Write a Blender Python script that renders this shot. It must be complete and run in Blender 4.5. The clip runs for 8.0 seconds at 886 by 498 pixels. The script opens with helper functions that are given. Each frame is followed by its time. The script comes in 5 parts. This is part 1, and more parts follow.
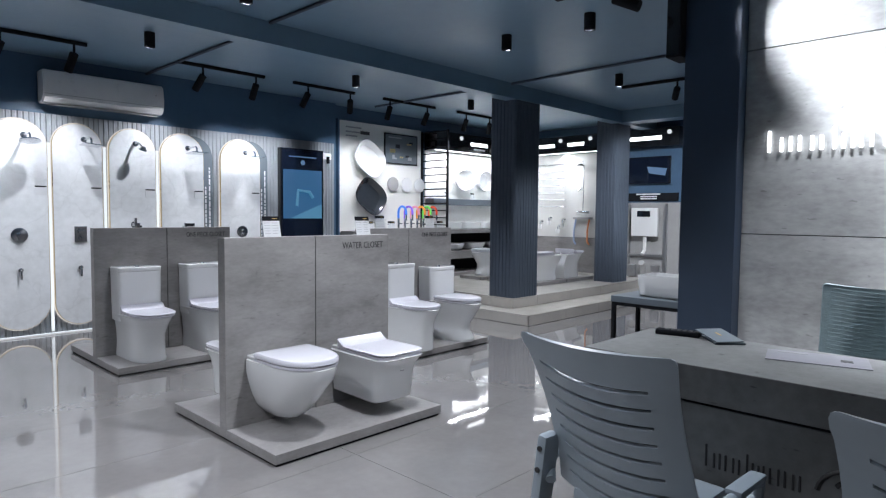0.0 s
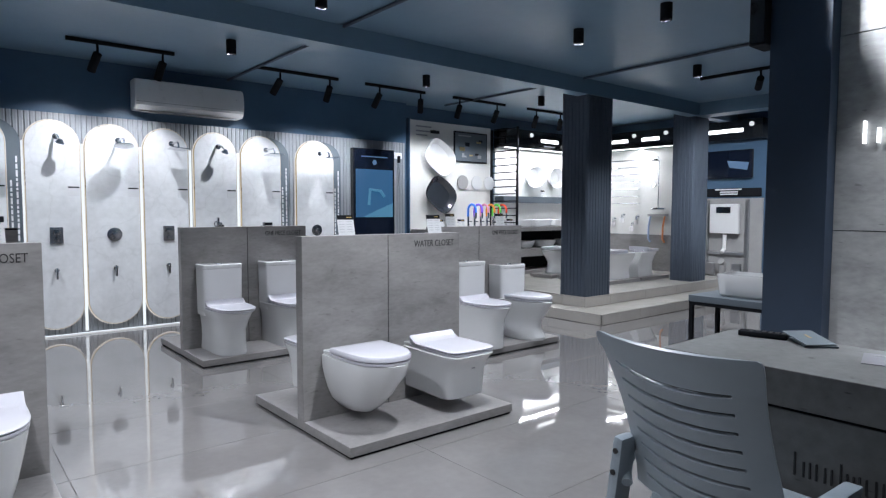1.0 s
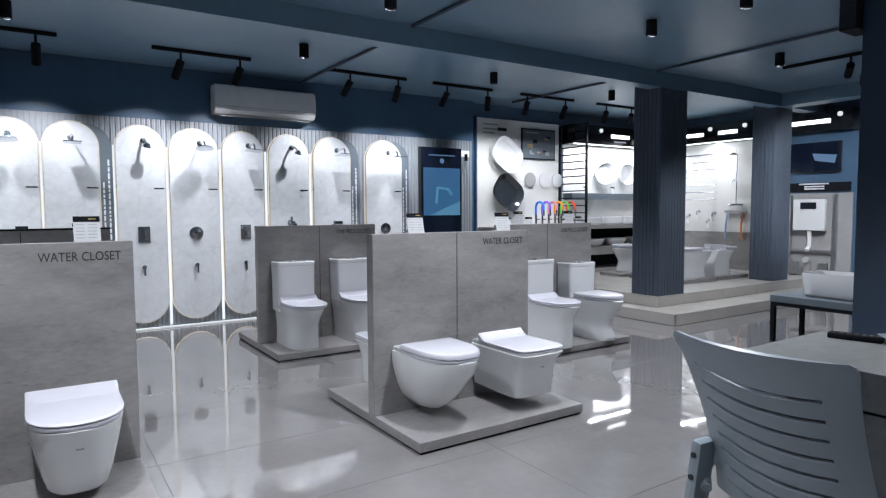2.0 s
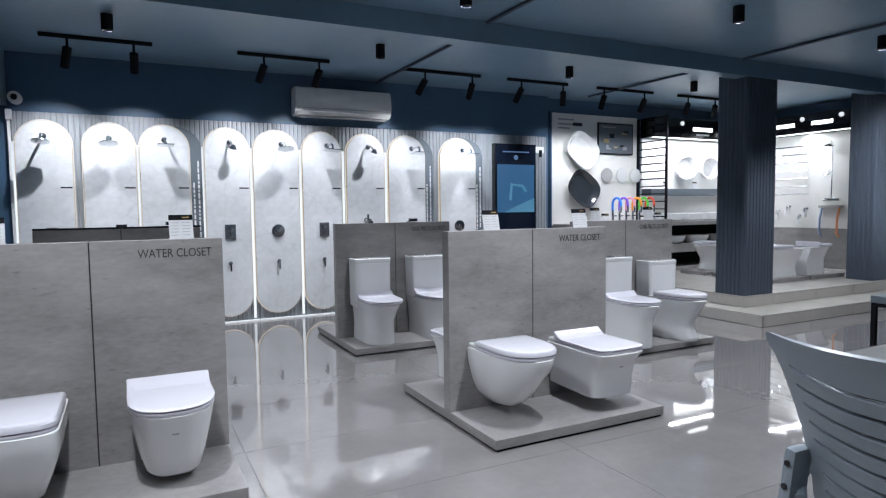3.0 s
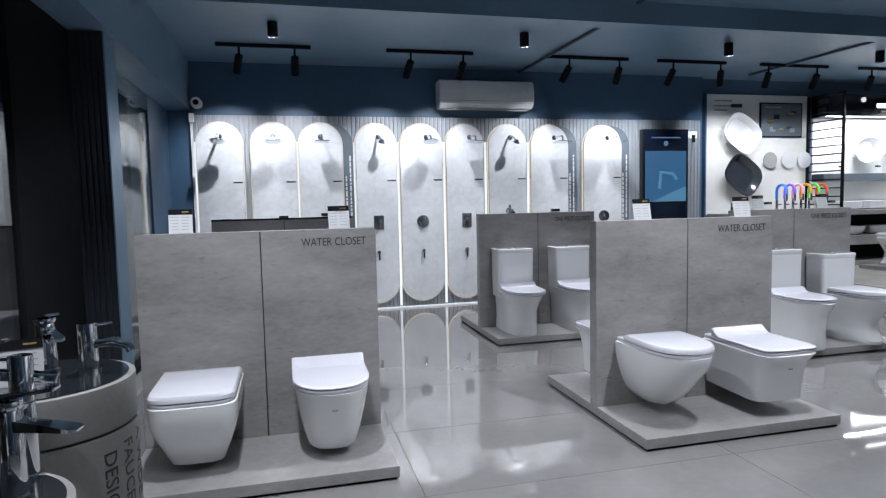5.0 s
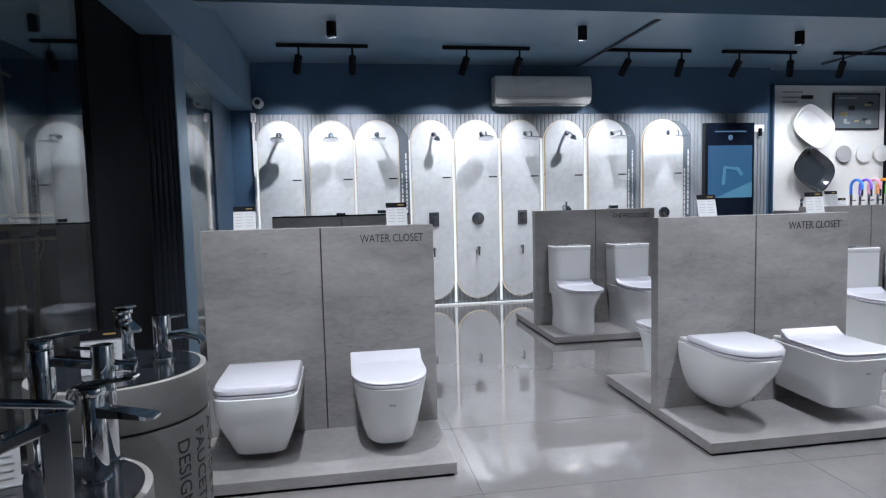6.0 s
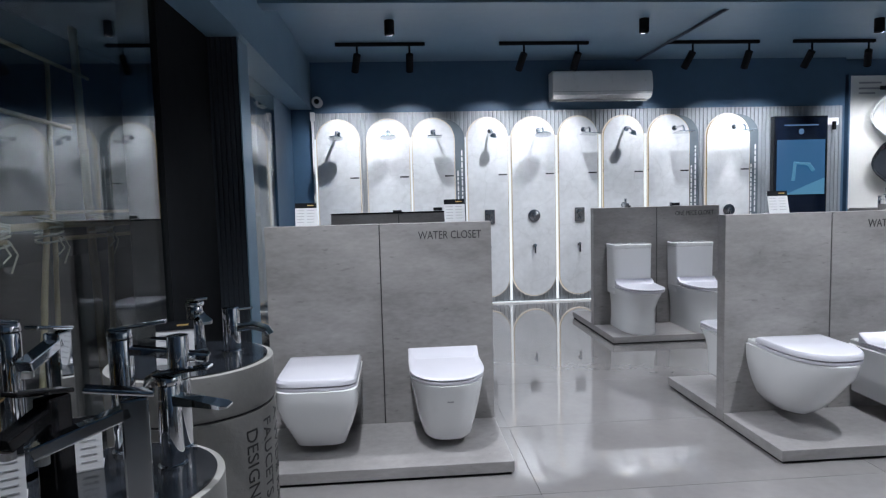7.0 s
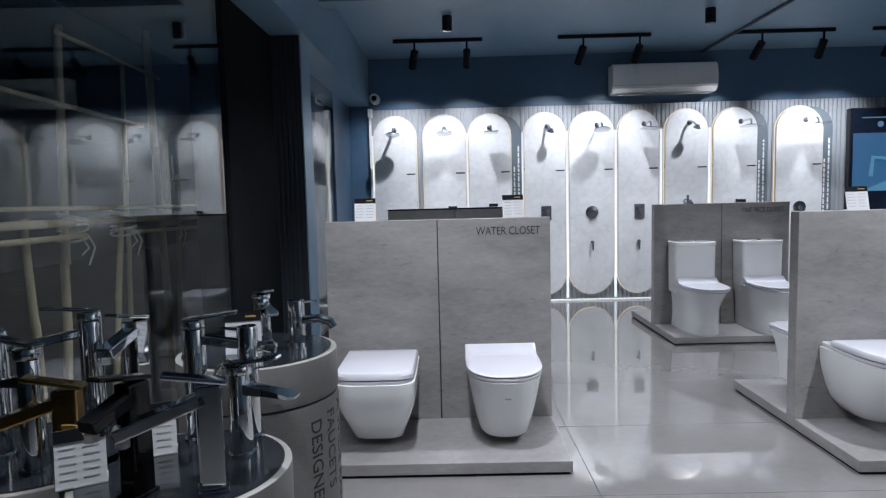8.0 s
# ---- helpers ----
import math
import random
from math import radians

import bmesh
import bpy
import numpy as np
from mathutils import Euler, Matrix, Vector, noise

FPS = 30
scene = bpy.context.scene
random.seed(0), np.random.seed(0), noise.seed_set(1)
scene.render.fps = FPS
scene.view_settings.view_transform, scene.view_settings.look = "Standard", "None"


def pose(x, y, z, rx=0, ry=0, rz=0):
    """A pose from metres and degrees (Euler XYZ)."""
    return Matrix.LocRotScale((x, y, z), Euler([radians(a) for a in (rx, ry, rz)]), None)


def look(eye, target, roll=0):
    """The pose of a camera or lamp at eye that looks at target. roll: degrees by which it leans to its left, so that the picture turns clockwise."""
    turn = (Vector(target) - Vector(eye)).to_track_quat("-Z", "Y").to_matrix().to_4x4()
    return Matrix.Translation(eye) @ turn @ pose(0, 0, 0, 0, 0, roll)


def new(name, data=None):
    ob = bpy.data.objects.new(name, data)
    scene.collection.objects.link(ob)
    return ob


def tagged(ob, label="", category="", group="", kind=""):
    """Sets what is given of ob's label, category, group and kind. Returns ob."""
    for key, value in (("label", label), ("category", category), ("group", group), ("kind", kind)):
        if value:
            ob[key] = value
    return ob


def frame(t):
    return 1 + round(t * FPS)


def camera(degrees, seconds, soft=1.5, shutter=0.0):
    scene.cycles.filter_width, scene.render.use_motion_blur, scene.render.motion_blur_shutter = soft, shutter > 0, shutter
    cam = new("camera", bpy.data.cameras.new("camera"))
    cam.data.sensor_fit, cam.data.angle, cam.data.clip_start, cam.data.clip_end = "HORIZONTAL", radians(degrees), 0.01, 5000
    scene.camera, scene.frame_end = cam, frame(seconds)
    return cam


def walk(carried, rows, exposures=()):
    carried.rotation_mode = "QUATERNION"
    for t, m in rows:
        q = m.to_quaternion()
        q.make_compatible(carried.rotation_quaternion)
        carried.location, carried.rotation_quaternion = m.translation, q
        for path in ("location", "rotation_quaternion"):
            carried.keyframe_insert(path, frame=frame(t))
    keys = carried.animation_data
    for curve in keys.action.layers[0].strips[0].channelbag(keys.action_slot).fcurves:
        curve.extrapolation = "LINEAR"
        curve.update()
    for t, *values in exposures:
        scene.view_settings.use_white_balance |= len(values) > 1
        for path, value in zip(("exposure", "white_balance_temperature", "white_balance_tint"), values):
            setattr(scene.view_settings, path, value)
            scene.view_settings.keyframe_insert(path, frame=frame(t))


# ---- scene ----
cam = camera(70.9, 8.0, soft=1.25)
# camera path
PATH = [
    (0.0, (0.193, -0.155, 1.320), (3.414, 2.968, 1.062), 0.51),
    (0.5, (0.186, -0.152, 1.320), (3.237, 3.140, 1.055), 0.30),
    (1.0, (0.179, -0.149, 1.320), (3.045, 3.322, 1.044), 0.09),
    (1.5, (0.172, -0.145, 1.319), (2.858, 3.474, 1.035), -0.11),
    (3.0, (0.147, -0.133, 1.316), (2.163, 3.860, 1.014), -0.68),
    (3.5, (0.138, -0.128, 1.315), (1.918, 3.980, 0.998), -0.85),
    (4.0, (0.129, -0.123, 1.314), (1.656, 4.099, 0.981), -1.00),
    (4.5, (0.119, -0.118, 1.312), (1.428, 4.178, 0.969), -1.14),
    (5.0, (0.109, -0.112, 1.310), (1.202, 4.247, 0.958), -1.25),
    (6.5, (0.077, -0.093, 1.304), (0.607, 4.362, 0.939), -1.47),
    (7.0, (0.065, -0.086, 1.301), (0.397, 4.384, 0.933), -1.49),
    (7.5, (0.053, -0.079, 1.299), (0.201, 4.403, 0.925), -1.48),
    (8.0, (0.041, -0.072, 1.296), (-0.012, 4.411, 0.913), -1.43),
]
walk(cam, [(t, look(eye, target, lean)) for t, eye, target, lean in PATH])

# ---- world, lamps, exposure ----
scene.view_settings.exposure = 0.38
world = bpy.data.worlds.new("night")
scene.world = world
world.use_nodes = True
world.node_tree.nodes["Background"].inputs[0].default_value = (0.25, 0.35, 0.6, 1)
world.node_tree.nodes["Background"].inputs[1].default_value = 0.004

COOL = (0.89, 0.925, 1.0)
CEIL = 2.91      # ceiling height
WALL = 7.40      # face of the shower wall
GLASS = -1.12    # shop window plane
EAST = 10.2      # face of the east wall


def spot(eye, target, watts, angle=70, blend=0.6, radius=0.035, color=COOL):
    data = bpy.data.lights.new("spot_bulb", 'SPOT')
    data.energy, data.spot_size, data.spot_blend, data.shadow_soft_size, data.color = watts, radians(angle), blend, radius, color
    ob = new("spot_bulb", data)
    ob.matrix_world = look(eye, target)
    return ob


def strip_light(center, target, lx, ly, watts, color=COOL):
    data = bpy.data.lights.new("strip_bulb", 'AREA')
    data.shape, data.size, data.size_y, data.energy, data.color = 'RECTANGLE', lx, ly, watts, color
    ob = new("strip_bulb", data)
    ob.matrix_world = look(center, target)
    return ob


# track spots: x, aim x, watts
TRACKS = [(-0.50, 0.42, (-0.28, 0.26)), (1.20, 2.15, (1.46, 2.04)), (3.02, 4.03, (3.29, 3.92)),
          (4.42, 5.35, (4.63, 5.28)), (5.85, 6.86, (5.97, 6.70)), (7.35, 8.34, (7.56, 8.13))]
AIMS = {-0.28: -0.55, 0.26: 0.25, 1.46: 1.15, 2.04: 1.85, 3.29: 2.95, 3.92: 4.0, 4.63: 4.5, 5.28: 5.9,
        5.97: 6.3, 6.70: 6.9, 7.56: 8.0, 8.13: 8.9}
for _x, _a in AIMS.items():
    _eye, _aim = Vector((_x, 6.50, CEIL - 0.12)), Vector((_a, WALL, 1.52))
    spot(_eye + (_aim - _eye).normalized() * 0.2, _aim, 68 if _x < 5 else 52, 84, 0.9, 0.018)
# surface downlights over the floor; those at x -0.5 and 4.15 are added, unseen fill
DOWN = [(0.06, 5.70, 90), (2.42, 5.68, 130), (4.75, 5.70, 90), (6.80, 5.73, 100), (4.63, 3.38, 110), (4.60, 2.52, 68), (6.70, 3.40, 120), (8.6, 3.4, 90),
        (-0.05, 2.15, 182), (2.42, 2.11, 188), (0.06, 1.05, 55), (2.42, 0.95, 40), (2.42, 3.95, 80), (0.06, 3.95, 55), (-0.5, 0.4, 60), (4.15, 0.60, 160), (4.15, -0.35, 640)]
for _x, _y, _w in DOWN:
    spot((_x, _y, CEIL - 0.105), (_x, _y, 0), _w, 80 if _x == 4.15 else 112, 0.9 if _x == 4.15 else 0.6, 0.015)
# wall washers on the brand wall
for _y, _aim, _w in ((1.77, (4.6, -0.7, 2.0), 240), (2.03, (4.6, -0.6, 1.5), 420)):
    _eye = Vector((4.1, _y, CEIL - 0.12))
    spot(_eye + (Vector(_aim) - _eye).normalized() * 0.2, _aim, _w, 80 if _y < 2 else 38, 1.0, 0.02)
spot(Vector((7.33, 3.0, CEIL - 0.12)) + (Vector((EAST, 4.75, 1.3)) - Vector((7.33, 3.0, CEIL - 0.12))).normalized() * 0.2, (EAST, 4.75, 1.2), 280, 56, 0.8, 0.02)

# ---- materials ----


def mat(name, color, rough=0.5, metal=0.0, var=0.06, scale=6.0, bump=0.0, bump_scale=60.0, spec=0.5, coat=0.0, piece=0.0, stretch=(1, 1, 1), stain=0.0, emit=0.0):
    m = bpy.data.materials.new(name)
    m.use_nodes = True
    nt = m.node_tree
    b = nt.nodes["Principled BSDF"]
    b.inputs["Roughness"].default_value, b.inputs["Metallic"].default_value = rough, metal
    b.inputs["Specular IOR Level"].default_value, b.inputs["Coat Weight"].default_value = spec, coat
    co = nt.nodes.new("ShaderNodeTexCoord")
    mp = nt.nodes.new("ShaderNodeMapping")
    mp.inputs["Scale"].default_value = stretch
    nt.links.new(co.outputs["Object"], mp.inputs[0])
    n1 = nt.nodes.new("ShaderNodeTexNoise")
    n1.inputs["Scale"].default_value, n1.inputs["Detail"].default_value, n1.inputs["Roughness"].default_value = scale, 8, 0.65
    n2 = nt.nodes.new("ShaderNodeTexNoise")
    n2.inputs["Scale"].default_value, n2.inputs["Detail"].default_value = scale * 9, 4
    nt.links.new(mp.outputs[0], n1.inputs["Vector"])
    nt.links.new(mp.outputs[0], n2.inputs["Vector"])
    add = nt.nodes.new("ShaderNodeMath")
    add.operation = 'MULTIPLY_ADD'
    add.inputs[1].default_value = 0.35
    nt.links.new(n2.outputs[0], add.inputs[0])
    nt.links.new(n1.outputs[0], add.inputs[2])
    last = add.outputs[0]
    if piece:
        info = nt.nodes.new("ShaderNodeObjectInfo")
        pm = nt.nodes.new("ShaderNodeMath")
        pm.operation = 'MULTIPLY_ADD'
        pm.inputs[1].default_value = piece
        nt.links.new(info.outputs["Random"], pm.inputs[0])
        nt.links.new(last, pm.inputs[2])
        last = pm.outputs[0]
    ramp = nt.nodes.new("ShaderNodeMapRange")
    ramp.inputs[1].default_value, ramp.inputs[2].default_value = 0.42, 0.95
    ramp.inputs[3].default_value, ramp.inputs[4].default_value = 1 - var, 1 + var
    nt.links.new(last, ramp.inputs[0])
    mul = nt.nodes.new("ShaderNodeVectorMath")
    mul.operation = 'SCALE'
    mul.inputs[0].default_value = color
    nt.links.new(ramp.outputs[0], mul.inputs["Scale"])
    out = mul.outputs[0]
    if stain:
        n3 = nt.nodes.new("ShaderNodeTexNoise")
        n3.inputs["Scale"].default_value, n3.inputs["Detail"].default_value = 14, 3
        m3 = nt.nodes.new("ShaderNodeMapping")
        m3.inputs["Scale"].default_value = (1, 1, 3.2)
        nt.links.new(co.outputs["Object"], m3.inputs[0])
        nt.links.new(m3.outputs[0], n3.inputs["Vector"])
        r3 = nt.nodes.new("ShaderNodeMapRange")
        r3.inputs[1].default_value, r3.inputs[2].default_value = 0.66, 0.74
        r3.inputs[3].default_value, r3.inputs[4].default_value = 1.0, 1 - stain
        nt.links.new(n3.outputs[0], r3.inputs[0])
        mu = nt.nodes.new("ShaderNodeVectorMath")
        mu.operation = 'SCALE'
        nt.links.new(out, mu.inputs[0])
        nt.links.new(r3.outputs[0], mu.inputs["Scale"])
        out = mu.outputs[0]
    nt.links.new(out, b.inputs["Base Color"])
    rr = nt.nodes.new("ShaderNodeMapRange")
    rr.inputs[1].default_value, rr.inputs[2].default_value = 0.3, 0.7
    rr.inputs[3].default_value, rr.inputs[4].default_value = rough * 0.85, min(1, rough * 1.15)
    nt.links.new(n1.outputs[0], rr.inputs[0])
    nt.links.new(rr.outputs[0], b.inputs["Roughness"])
    if bump:
        nb = nt.nodes.new("ShaderNodeTexNoise")
        nb.inputs["Scale"].default_value, nb.inputs["Detail"].default_value = bump_scale, 3
        nt.links.new(mp.outputs[0], nb.inputs["Vector"])
        bp = nt.nodes.new("ShaderNodeBump")
        bp.inputs["Strength"].default_value, bp.inputs["Distance"].default_value = bump, 0.004
        nt.links.new(nb.outputs[0], bp.inputs["Height"])
        nt.links.new(bp.outputs[0], b.inputs["Normal"])
    if emit:
        b.inputs["Emission Color"].default_value = (*COOL, 1)
        b.inputs["Emission Strength"].default_value = emit
    return m


def marble(name):
    m = mat(name, (0.63, 0.645, 0.665), 0.22, 0, 0.17, 2.0, spec=0.5)
    nt = m.node_tree
    b = nt.nodes["Principled BSDF"]
    src = b.inputs["Base Color"].links[0].from_socket
    co = nt.nodes.new("ShaderNodeTexCoord")
    geo = nt.nodes.new("ShaderNodeNewGeometry")
    wob = nt.nodes.new("ShaderNodeTexNoise")
    wob.inputs["Scale"].default_value, wob.inputs["Detail"].default_value = 1.7, 6
    nt.links.new(geo.outputs["Position"], wob.inputs["Vector"])
    sc = nt.nodes.new("ShaderNodeVectorMath")
    sc.operation = 'MULTIPLY_ADD'
    sc.inputs[1].default_value = (0.9, 0.9, 0.9)
    nt.links.new(wob.outputs["Color"], sc.inputs[0])
    nt.links.new(geo.outputs["Position"], sc.inputs[2])
    vor = nt.nodes.new("ShaderNodeTexVoronoi")
    vor.feature = 'DISTANCE_TO_EDGE'
    vor.inputs["Scale"].default_value = 1.5
    nt.links.new(sc.outputs[0], vor.inputs["Vector"])
    mr = nt.nodes.new("ShaderNodeMapRange")
    mr.inputs[1].default_value, mr.inputs[2].default_value = 0.0, 0.022
    mr.inputs[3].default_value, mr.inputs[4].default_value = 0.93, 1.0
    nt.links.new(vor.outputs["Distance"], mr.inputs[0])
    mu = nt.nodes.new("ShaderNodeVectorMath")
    mu.operation = 'SCALE'
    nt.links.new(src, mu.inputs[0])
    nt.links.new(mr.outputs[0], mu.inputs["Scale"])
    nt.links.new(mu.outputs[0], b.inputs["Base Color"])
    return m


def glow(name, color, strength):
    m = bpy.data.materials.new(name)
    m.use_nodes = True
    b = m.node_tree.nodes["Principled BSDF"]
    b.inputs["Base Color"].default_value = (*(tuple(0.8 for _ in color) if strength > 1 else (0.02, 0.02, 0.03)), 1)
    b.inputs["Emission Color"].default_value = (*color, 1)
    b.inputs["Emission Strength"].default_value = strength
    return m


def glass(name, tint=(0.92, 0.97, 0.97), rough=0.0):
    m = bpy.data.materials.new(name)
    m.use_nodes = True
    nt = m.node_tree
    nt.nodes.remove(nt.nodes["Principled BSDF"])
    out = nt.nodes["Material Output"]
    tr = nt.nodes.new("ShaderNodeBsdfTransparent")
    tr.inputs[0].default_value = (*tint, 1)
    gl = nt.nodes.new("ShaderNodeBsdfGlossy")
    gl.inputs["Roughness"].default_value = rough
    lw = nt.nodes.new("ShaderNodeLayerWeight")
    lw.inputs["Blend"].default_value = 0.5
    pw = nt.nodes.new("ShaderNodeMath")
    pw.operation = 'POWER'
    pw.inputs[1].default_value = 3.8
    nt.links.new(lw.outputs["Facing"], pw.inputs[0])
    fr = nt.nodes.new("ShaderNodeMath")
    fr.operation = 'MULTIPLY_ADD'
    fr.inputs[1].default_value, fr.inputs[2].default_value = 0.9, 0.045
    nt.links.new(pw.outputs[0], fr.inputs[0])
    mx = nt.nodes.new("ShaderNodeMixShader")
    nt.links.new(fr.outputs[0], mx.inputs[0])
    nt.links.new(tr.outputs[0], mx.inputs[1])
    nt.links.new(gl.outputs[0], mx.inputs[2])
    nt.links.new(mx.outputs[0], out.inputs["Surface"])
    return m


M_CONC = mat("grey_cement_laminate", (0.252, 0.243, 0.243), 0.42, 0, 0.30, 2.6, 0.15, 90, stretch=(1, 1, 2.6), stain=0.24)
M_DESK = mat("dark_cement_desk_board", (0.150, 0.153, 0.155), 0.5, 0, 0.45, 2.6, 0.15, 80, stain=0.5)
M_CONC2 = mat("dark_cement_board", (0.33, 0.335, 0.335), 0.45, 0, 0.38, 1.8, 0.15, 80, stretch=(1, 1, 2.2), stain=0.35)
M_DRUM = mat("cast_cement", (0.20, 0.197, 0.19), 0.55, 0, 0.12, 5, 0.25, 70, stain=0.25)
M_NAVY = mat("navy_paint", (0.056, 0.112, 0.188), 0.45, 0, 0.10, 1.2, 0.05, 120)
M_PILLAR = mat("deep_navy_paint", (0.023, 0.039, 0.067), 0.45, 0, 0.10, 1.2, 0.05, 120)
M_CEIL = mat("slate_blue_ceiling_paint", (0.128, 0.212, 0.294), 0.42, 0, 0.08, 1.0, 0.06, 100)
M_COLUMN = mat("dark_slate_fluted_cladding", (0.074, 0.092, 0.121), 0.65, 0, 0.10, 3, spec=0.15)
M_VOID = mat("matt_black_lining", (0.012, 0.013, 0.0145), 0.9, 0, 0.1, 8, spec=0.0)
# the columns' slate cladding with the window corner's shade put into its colour
M_PILASTER = mat("shaded_fluted_cladding", (0.034, 0.040, 0.049), 0.8, 0, 0.1, 5, spec=0.05)
M_FLUTE = mat("pale_grey_fluted_cladding", (0.27, 0.29, 0.315), 0.45, 0, 0.06, 4, piece=0.1)
M_BLACK = mat("black_powder_coat", (0.010, 0.011, 0.014), 0.75, 0, 0.15, 20, spec=0.08)
M_BLACKGLOSS = mat("black_gloss", (0.012, 0.014, 0.018), 0.12, 0, 0.1, 12, coat=0.3)
M_CERAMIC = mat("white_glazed_ceramic", (0.74, 0.75, 0.76), 0.10, 0, 0.015, 3, coat=0.5)
M_LID = mat("white_seat_plastic", (0.62, 0.62, 0.68), 0.18, 0, 0.015, 3)
M_DARKCER = mat("dark_glazed_ceramic", (0.03, 0.035, 0.042), 0.08, 0, 0.1, 5, coat=0.6)
M_CHROME = mat("chrome", (0.82, 0.84, 0.86), 0.06, 1.0, 0.03, 15)
M_SATIN = mat("satin_chrome", (0.58, 0.60, 0.63), 0.2, 1.0, 0.03, 15)
M_GOLD = mat("gold_plating", (0.66, 0.42, 0.15), 0.12, 1.0, 0.05, 15)
M_BLACKMETAL = mat("black_chrome", (0.02, 0.02, 0.022), 0.12, 0.6, 0.1, 15)
M_MARBLE = marble("pale_marble")
M_TILE = mat("polished_vitrified_tile", (0.19, 0.183, 0.183), 0.03, 0, 0.12, 2.4, 0.012, 5, piece=0.12, spec=0.9, coat=0.45)
M_GROUT = mat("tile_grout", (0.22, 0.215, 0.21), 0.8, 0, 0.15, 20)
M_STEP = mat("beige_step_tile", (0.44, 0.42, 0.39), 0.22, 0, 0.08, 3, piece=0.1)
M_WHITEWALL = mat("white_display_board", (0.72, 0.72, 0.70), 0.4, 0, 0.05, 3)
M_WHITE = mat("white_plastic", (0.78, 0.78, 0.78), 0.3, 0, 0.03, 8)
M_CARD = mat("printed_card", (0.58, 0.59, 0.61), 0.55, 0, 0.04, 12)
M_LEAFLET = mat("grey_leaflet_paper", (0.21, 0.21, 0.24), 0.5, 0, 0.05, 10)
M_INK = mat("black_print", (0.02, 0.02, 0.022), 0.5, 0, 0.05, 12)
M_GREYINK = mat("grey_print", (0.32, 0.33, 0.35), 0.6, 0, 0.05, 12)
M_WHITEINK = mat("white_print", (0.7, 0.72, 0.74), 0.5, 0, 0.05, 12)
M_GOLDINK = mat("gold_print", (0.4, 0.27, 0.09), 0.4, 0, 0.05, 12)
M_BRASS = mat("satin_brass_trim", (0.55, 0.42, 0.22), 0.3, 1.0, 0.05, 10)
M_LEADER = mat("grey_blue_backing", (0.11, 0.135, 0.16), 0.5, 0, 0.08, 5)
M_CHAIR = mat("pale_blue_grey_plastic", (0.25, 0.295, 0.335), 0.38, 0, 0.05, 4, 0.05, 200)
M_MESH = mat("teal_mesh_fabric", (0.165, 0.22, 0.238), 0.8, 0, 0.2, 30, 0.4, 300)
M_BAMBOO = mat("dry_bamboo", (0.29, 0.22, 0.135), 0.55, 0, 0.3, 5, 0.2, 60, stretch=(1, 1, 0.15))
M_ROPE = mat("pale_rope", (0.38, 0.36, 0.31), 0.9, 0, 0.2, 40)
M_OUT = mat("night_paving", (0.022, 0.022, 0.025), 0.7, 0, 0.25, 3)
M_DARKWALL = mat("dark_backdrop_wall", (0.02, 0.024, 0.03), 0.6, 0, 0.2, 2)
M_STEEL = mat("galvanised_steel", (0.45, 0.46, 0.48), 0.35, 0.9, 0.1, 10)
M_GREYBOX = mat("grey_laminate", (0.33, 0.33, 0.33), 0.4, 0, 0.08, 5)
M_SCREEN = mat("black_screen", (0.006, 0.010, 0.022), 0.10, 0, 0.1, 4, coat=0.3)
M_GLASS = glass("shop_window_glass")
G_LED = glow("led_strip", (0.86, 0.93, 1.0), 0.85)
G_WARM = glow("edge_backlight", (1.0, 0.94, 0.86), 0.62)
G_LENS = glow("lamp_lens", (0.9, 0.95, 1.0), 0.6)
G_SIGN = glow("lit_sign", (0.92, 0.96, 1.0), 2.5)
G_CYAN = glow("screen_cyan", (0.03, 0.20, 0.46), 0.34)
G_PALE = glow("screen_pale", (0.10, 0.34, 0.56), 0.45)
G_BLUE = glow("screen_blue", (0.02, 0.12, 0.42), 0.7)
G_FILM = glow("screen_film", (0.10, 0.20, 0.36), 0.6)

# ---- mesh helpers ----


def mesh_of(name, bm, material, smooth=False):
    me = bpy.data.meshes.new(name)
    bmesh.ops.recalc_face_normals(bm, faces=bm.faces)
    bm.to_mesh(me)
    bm.free()
    me.materials.append(material)
    if smooth:
        for p in me.polygons:
            p.use_smooth = True
        me.set_sharp_from_angle(angle=radians(38))
    return me


def part(name, bm, material, parent, label="", smooth=False, m=None):
    ob = new(name, mesh_of(name, bm, material, smooth))
    ob.parent = parent
    if m is not None:
        ob.matrix_basis = m
    if label:
        ob["label"] = label
    return ob


def thing(name, m, label, category, group="", kind=""):
    ob = new(name)
    ob.empty_display_size = 0.1
    ob.matrix_world = m
    return tagged(ob, label, category, group, kind)


def solid(name, bm, material, label="", category="", kind="", smooth=False, m=None, group=""):
    ob = new(name, mesh_of(name, bm, material, smooth))
    if m is not None:
        ob.matrix_world = m
    return tagged(ob, label, category, group, kind)


def box(x0, x1, y0, y1, z0, z1, bev=0.0, bm=None):
    own = bm is None
    bm = bm or bmesh.new()
    g = bmesh.ops.create_cube(bm, size=1, matrix=Matrix.LocRotScale(((x0 + x1) / 2, (y0 + y1) / 2, (z0 + z1) / 2), None, (abs(x1 - x0), abs(y1 - y0), abs(z1 - z0))))
    if bev:
        edges = list({e for v in g["verts"] for e in v.link_edges})
        bmesh.ops.bevel(bm, geom=edges, offset=bev, segments=2, affect='EDGES', profile=0.6)
    return bm


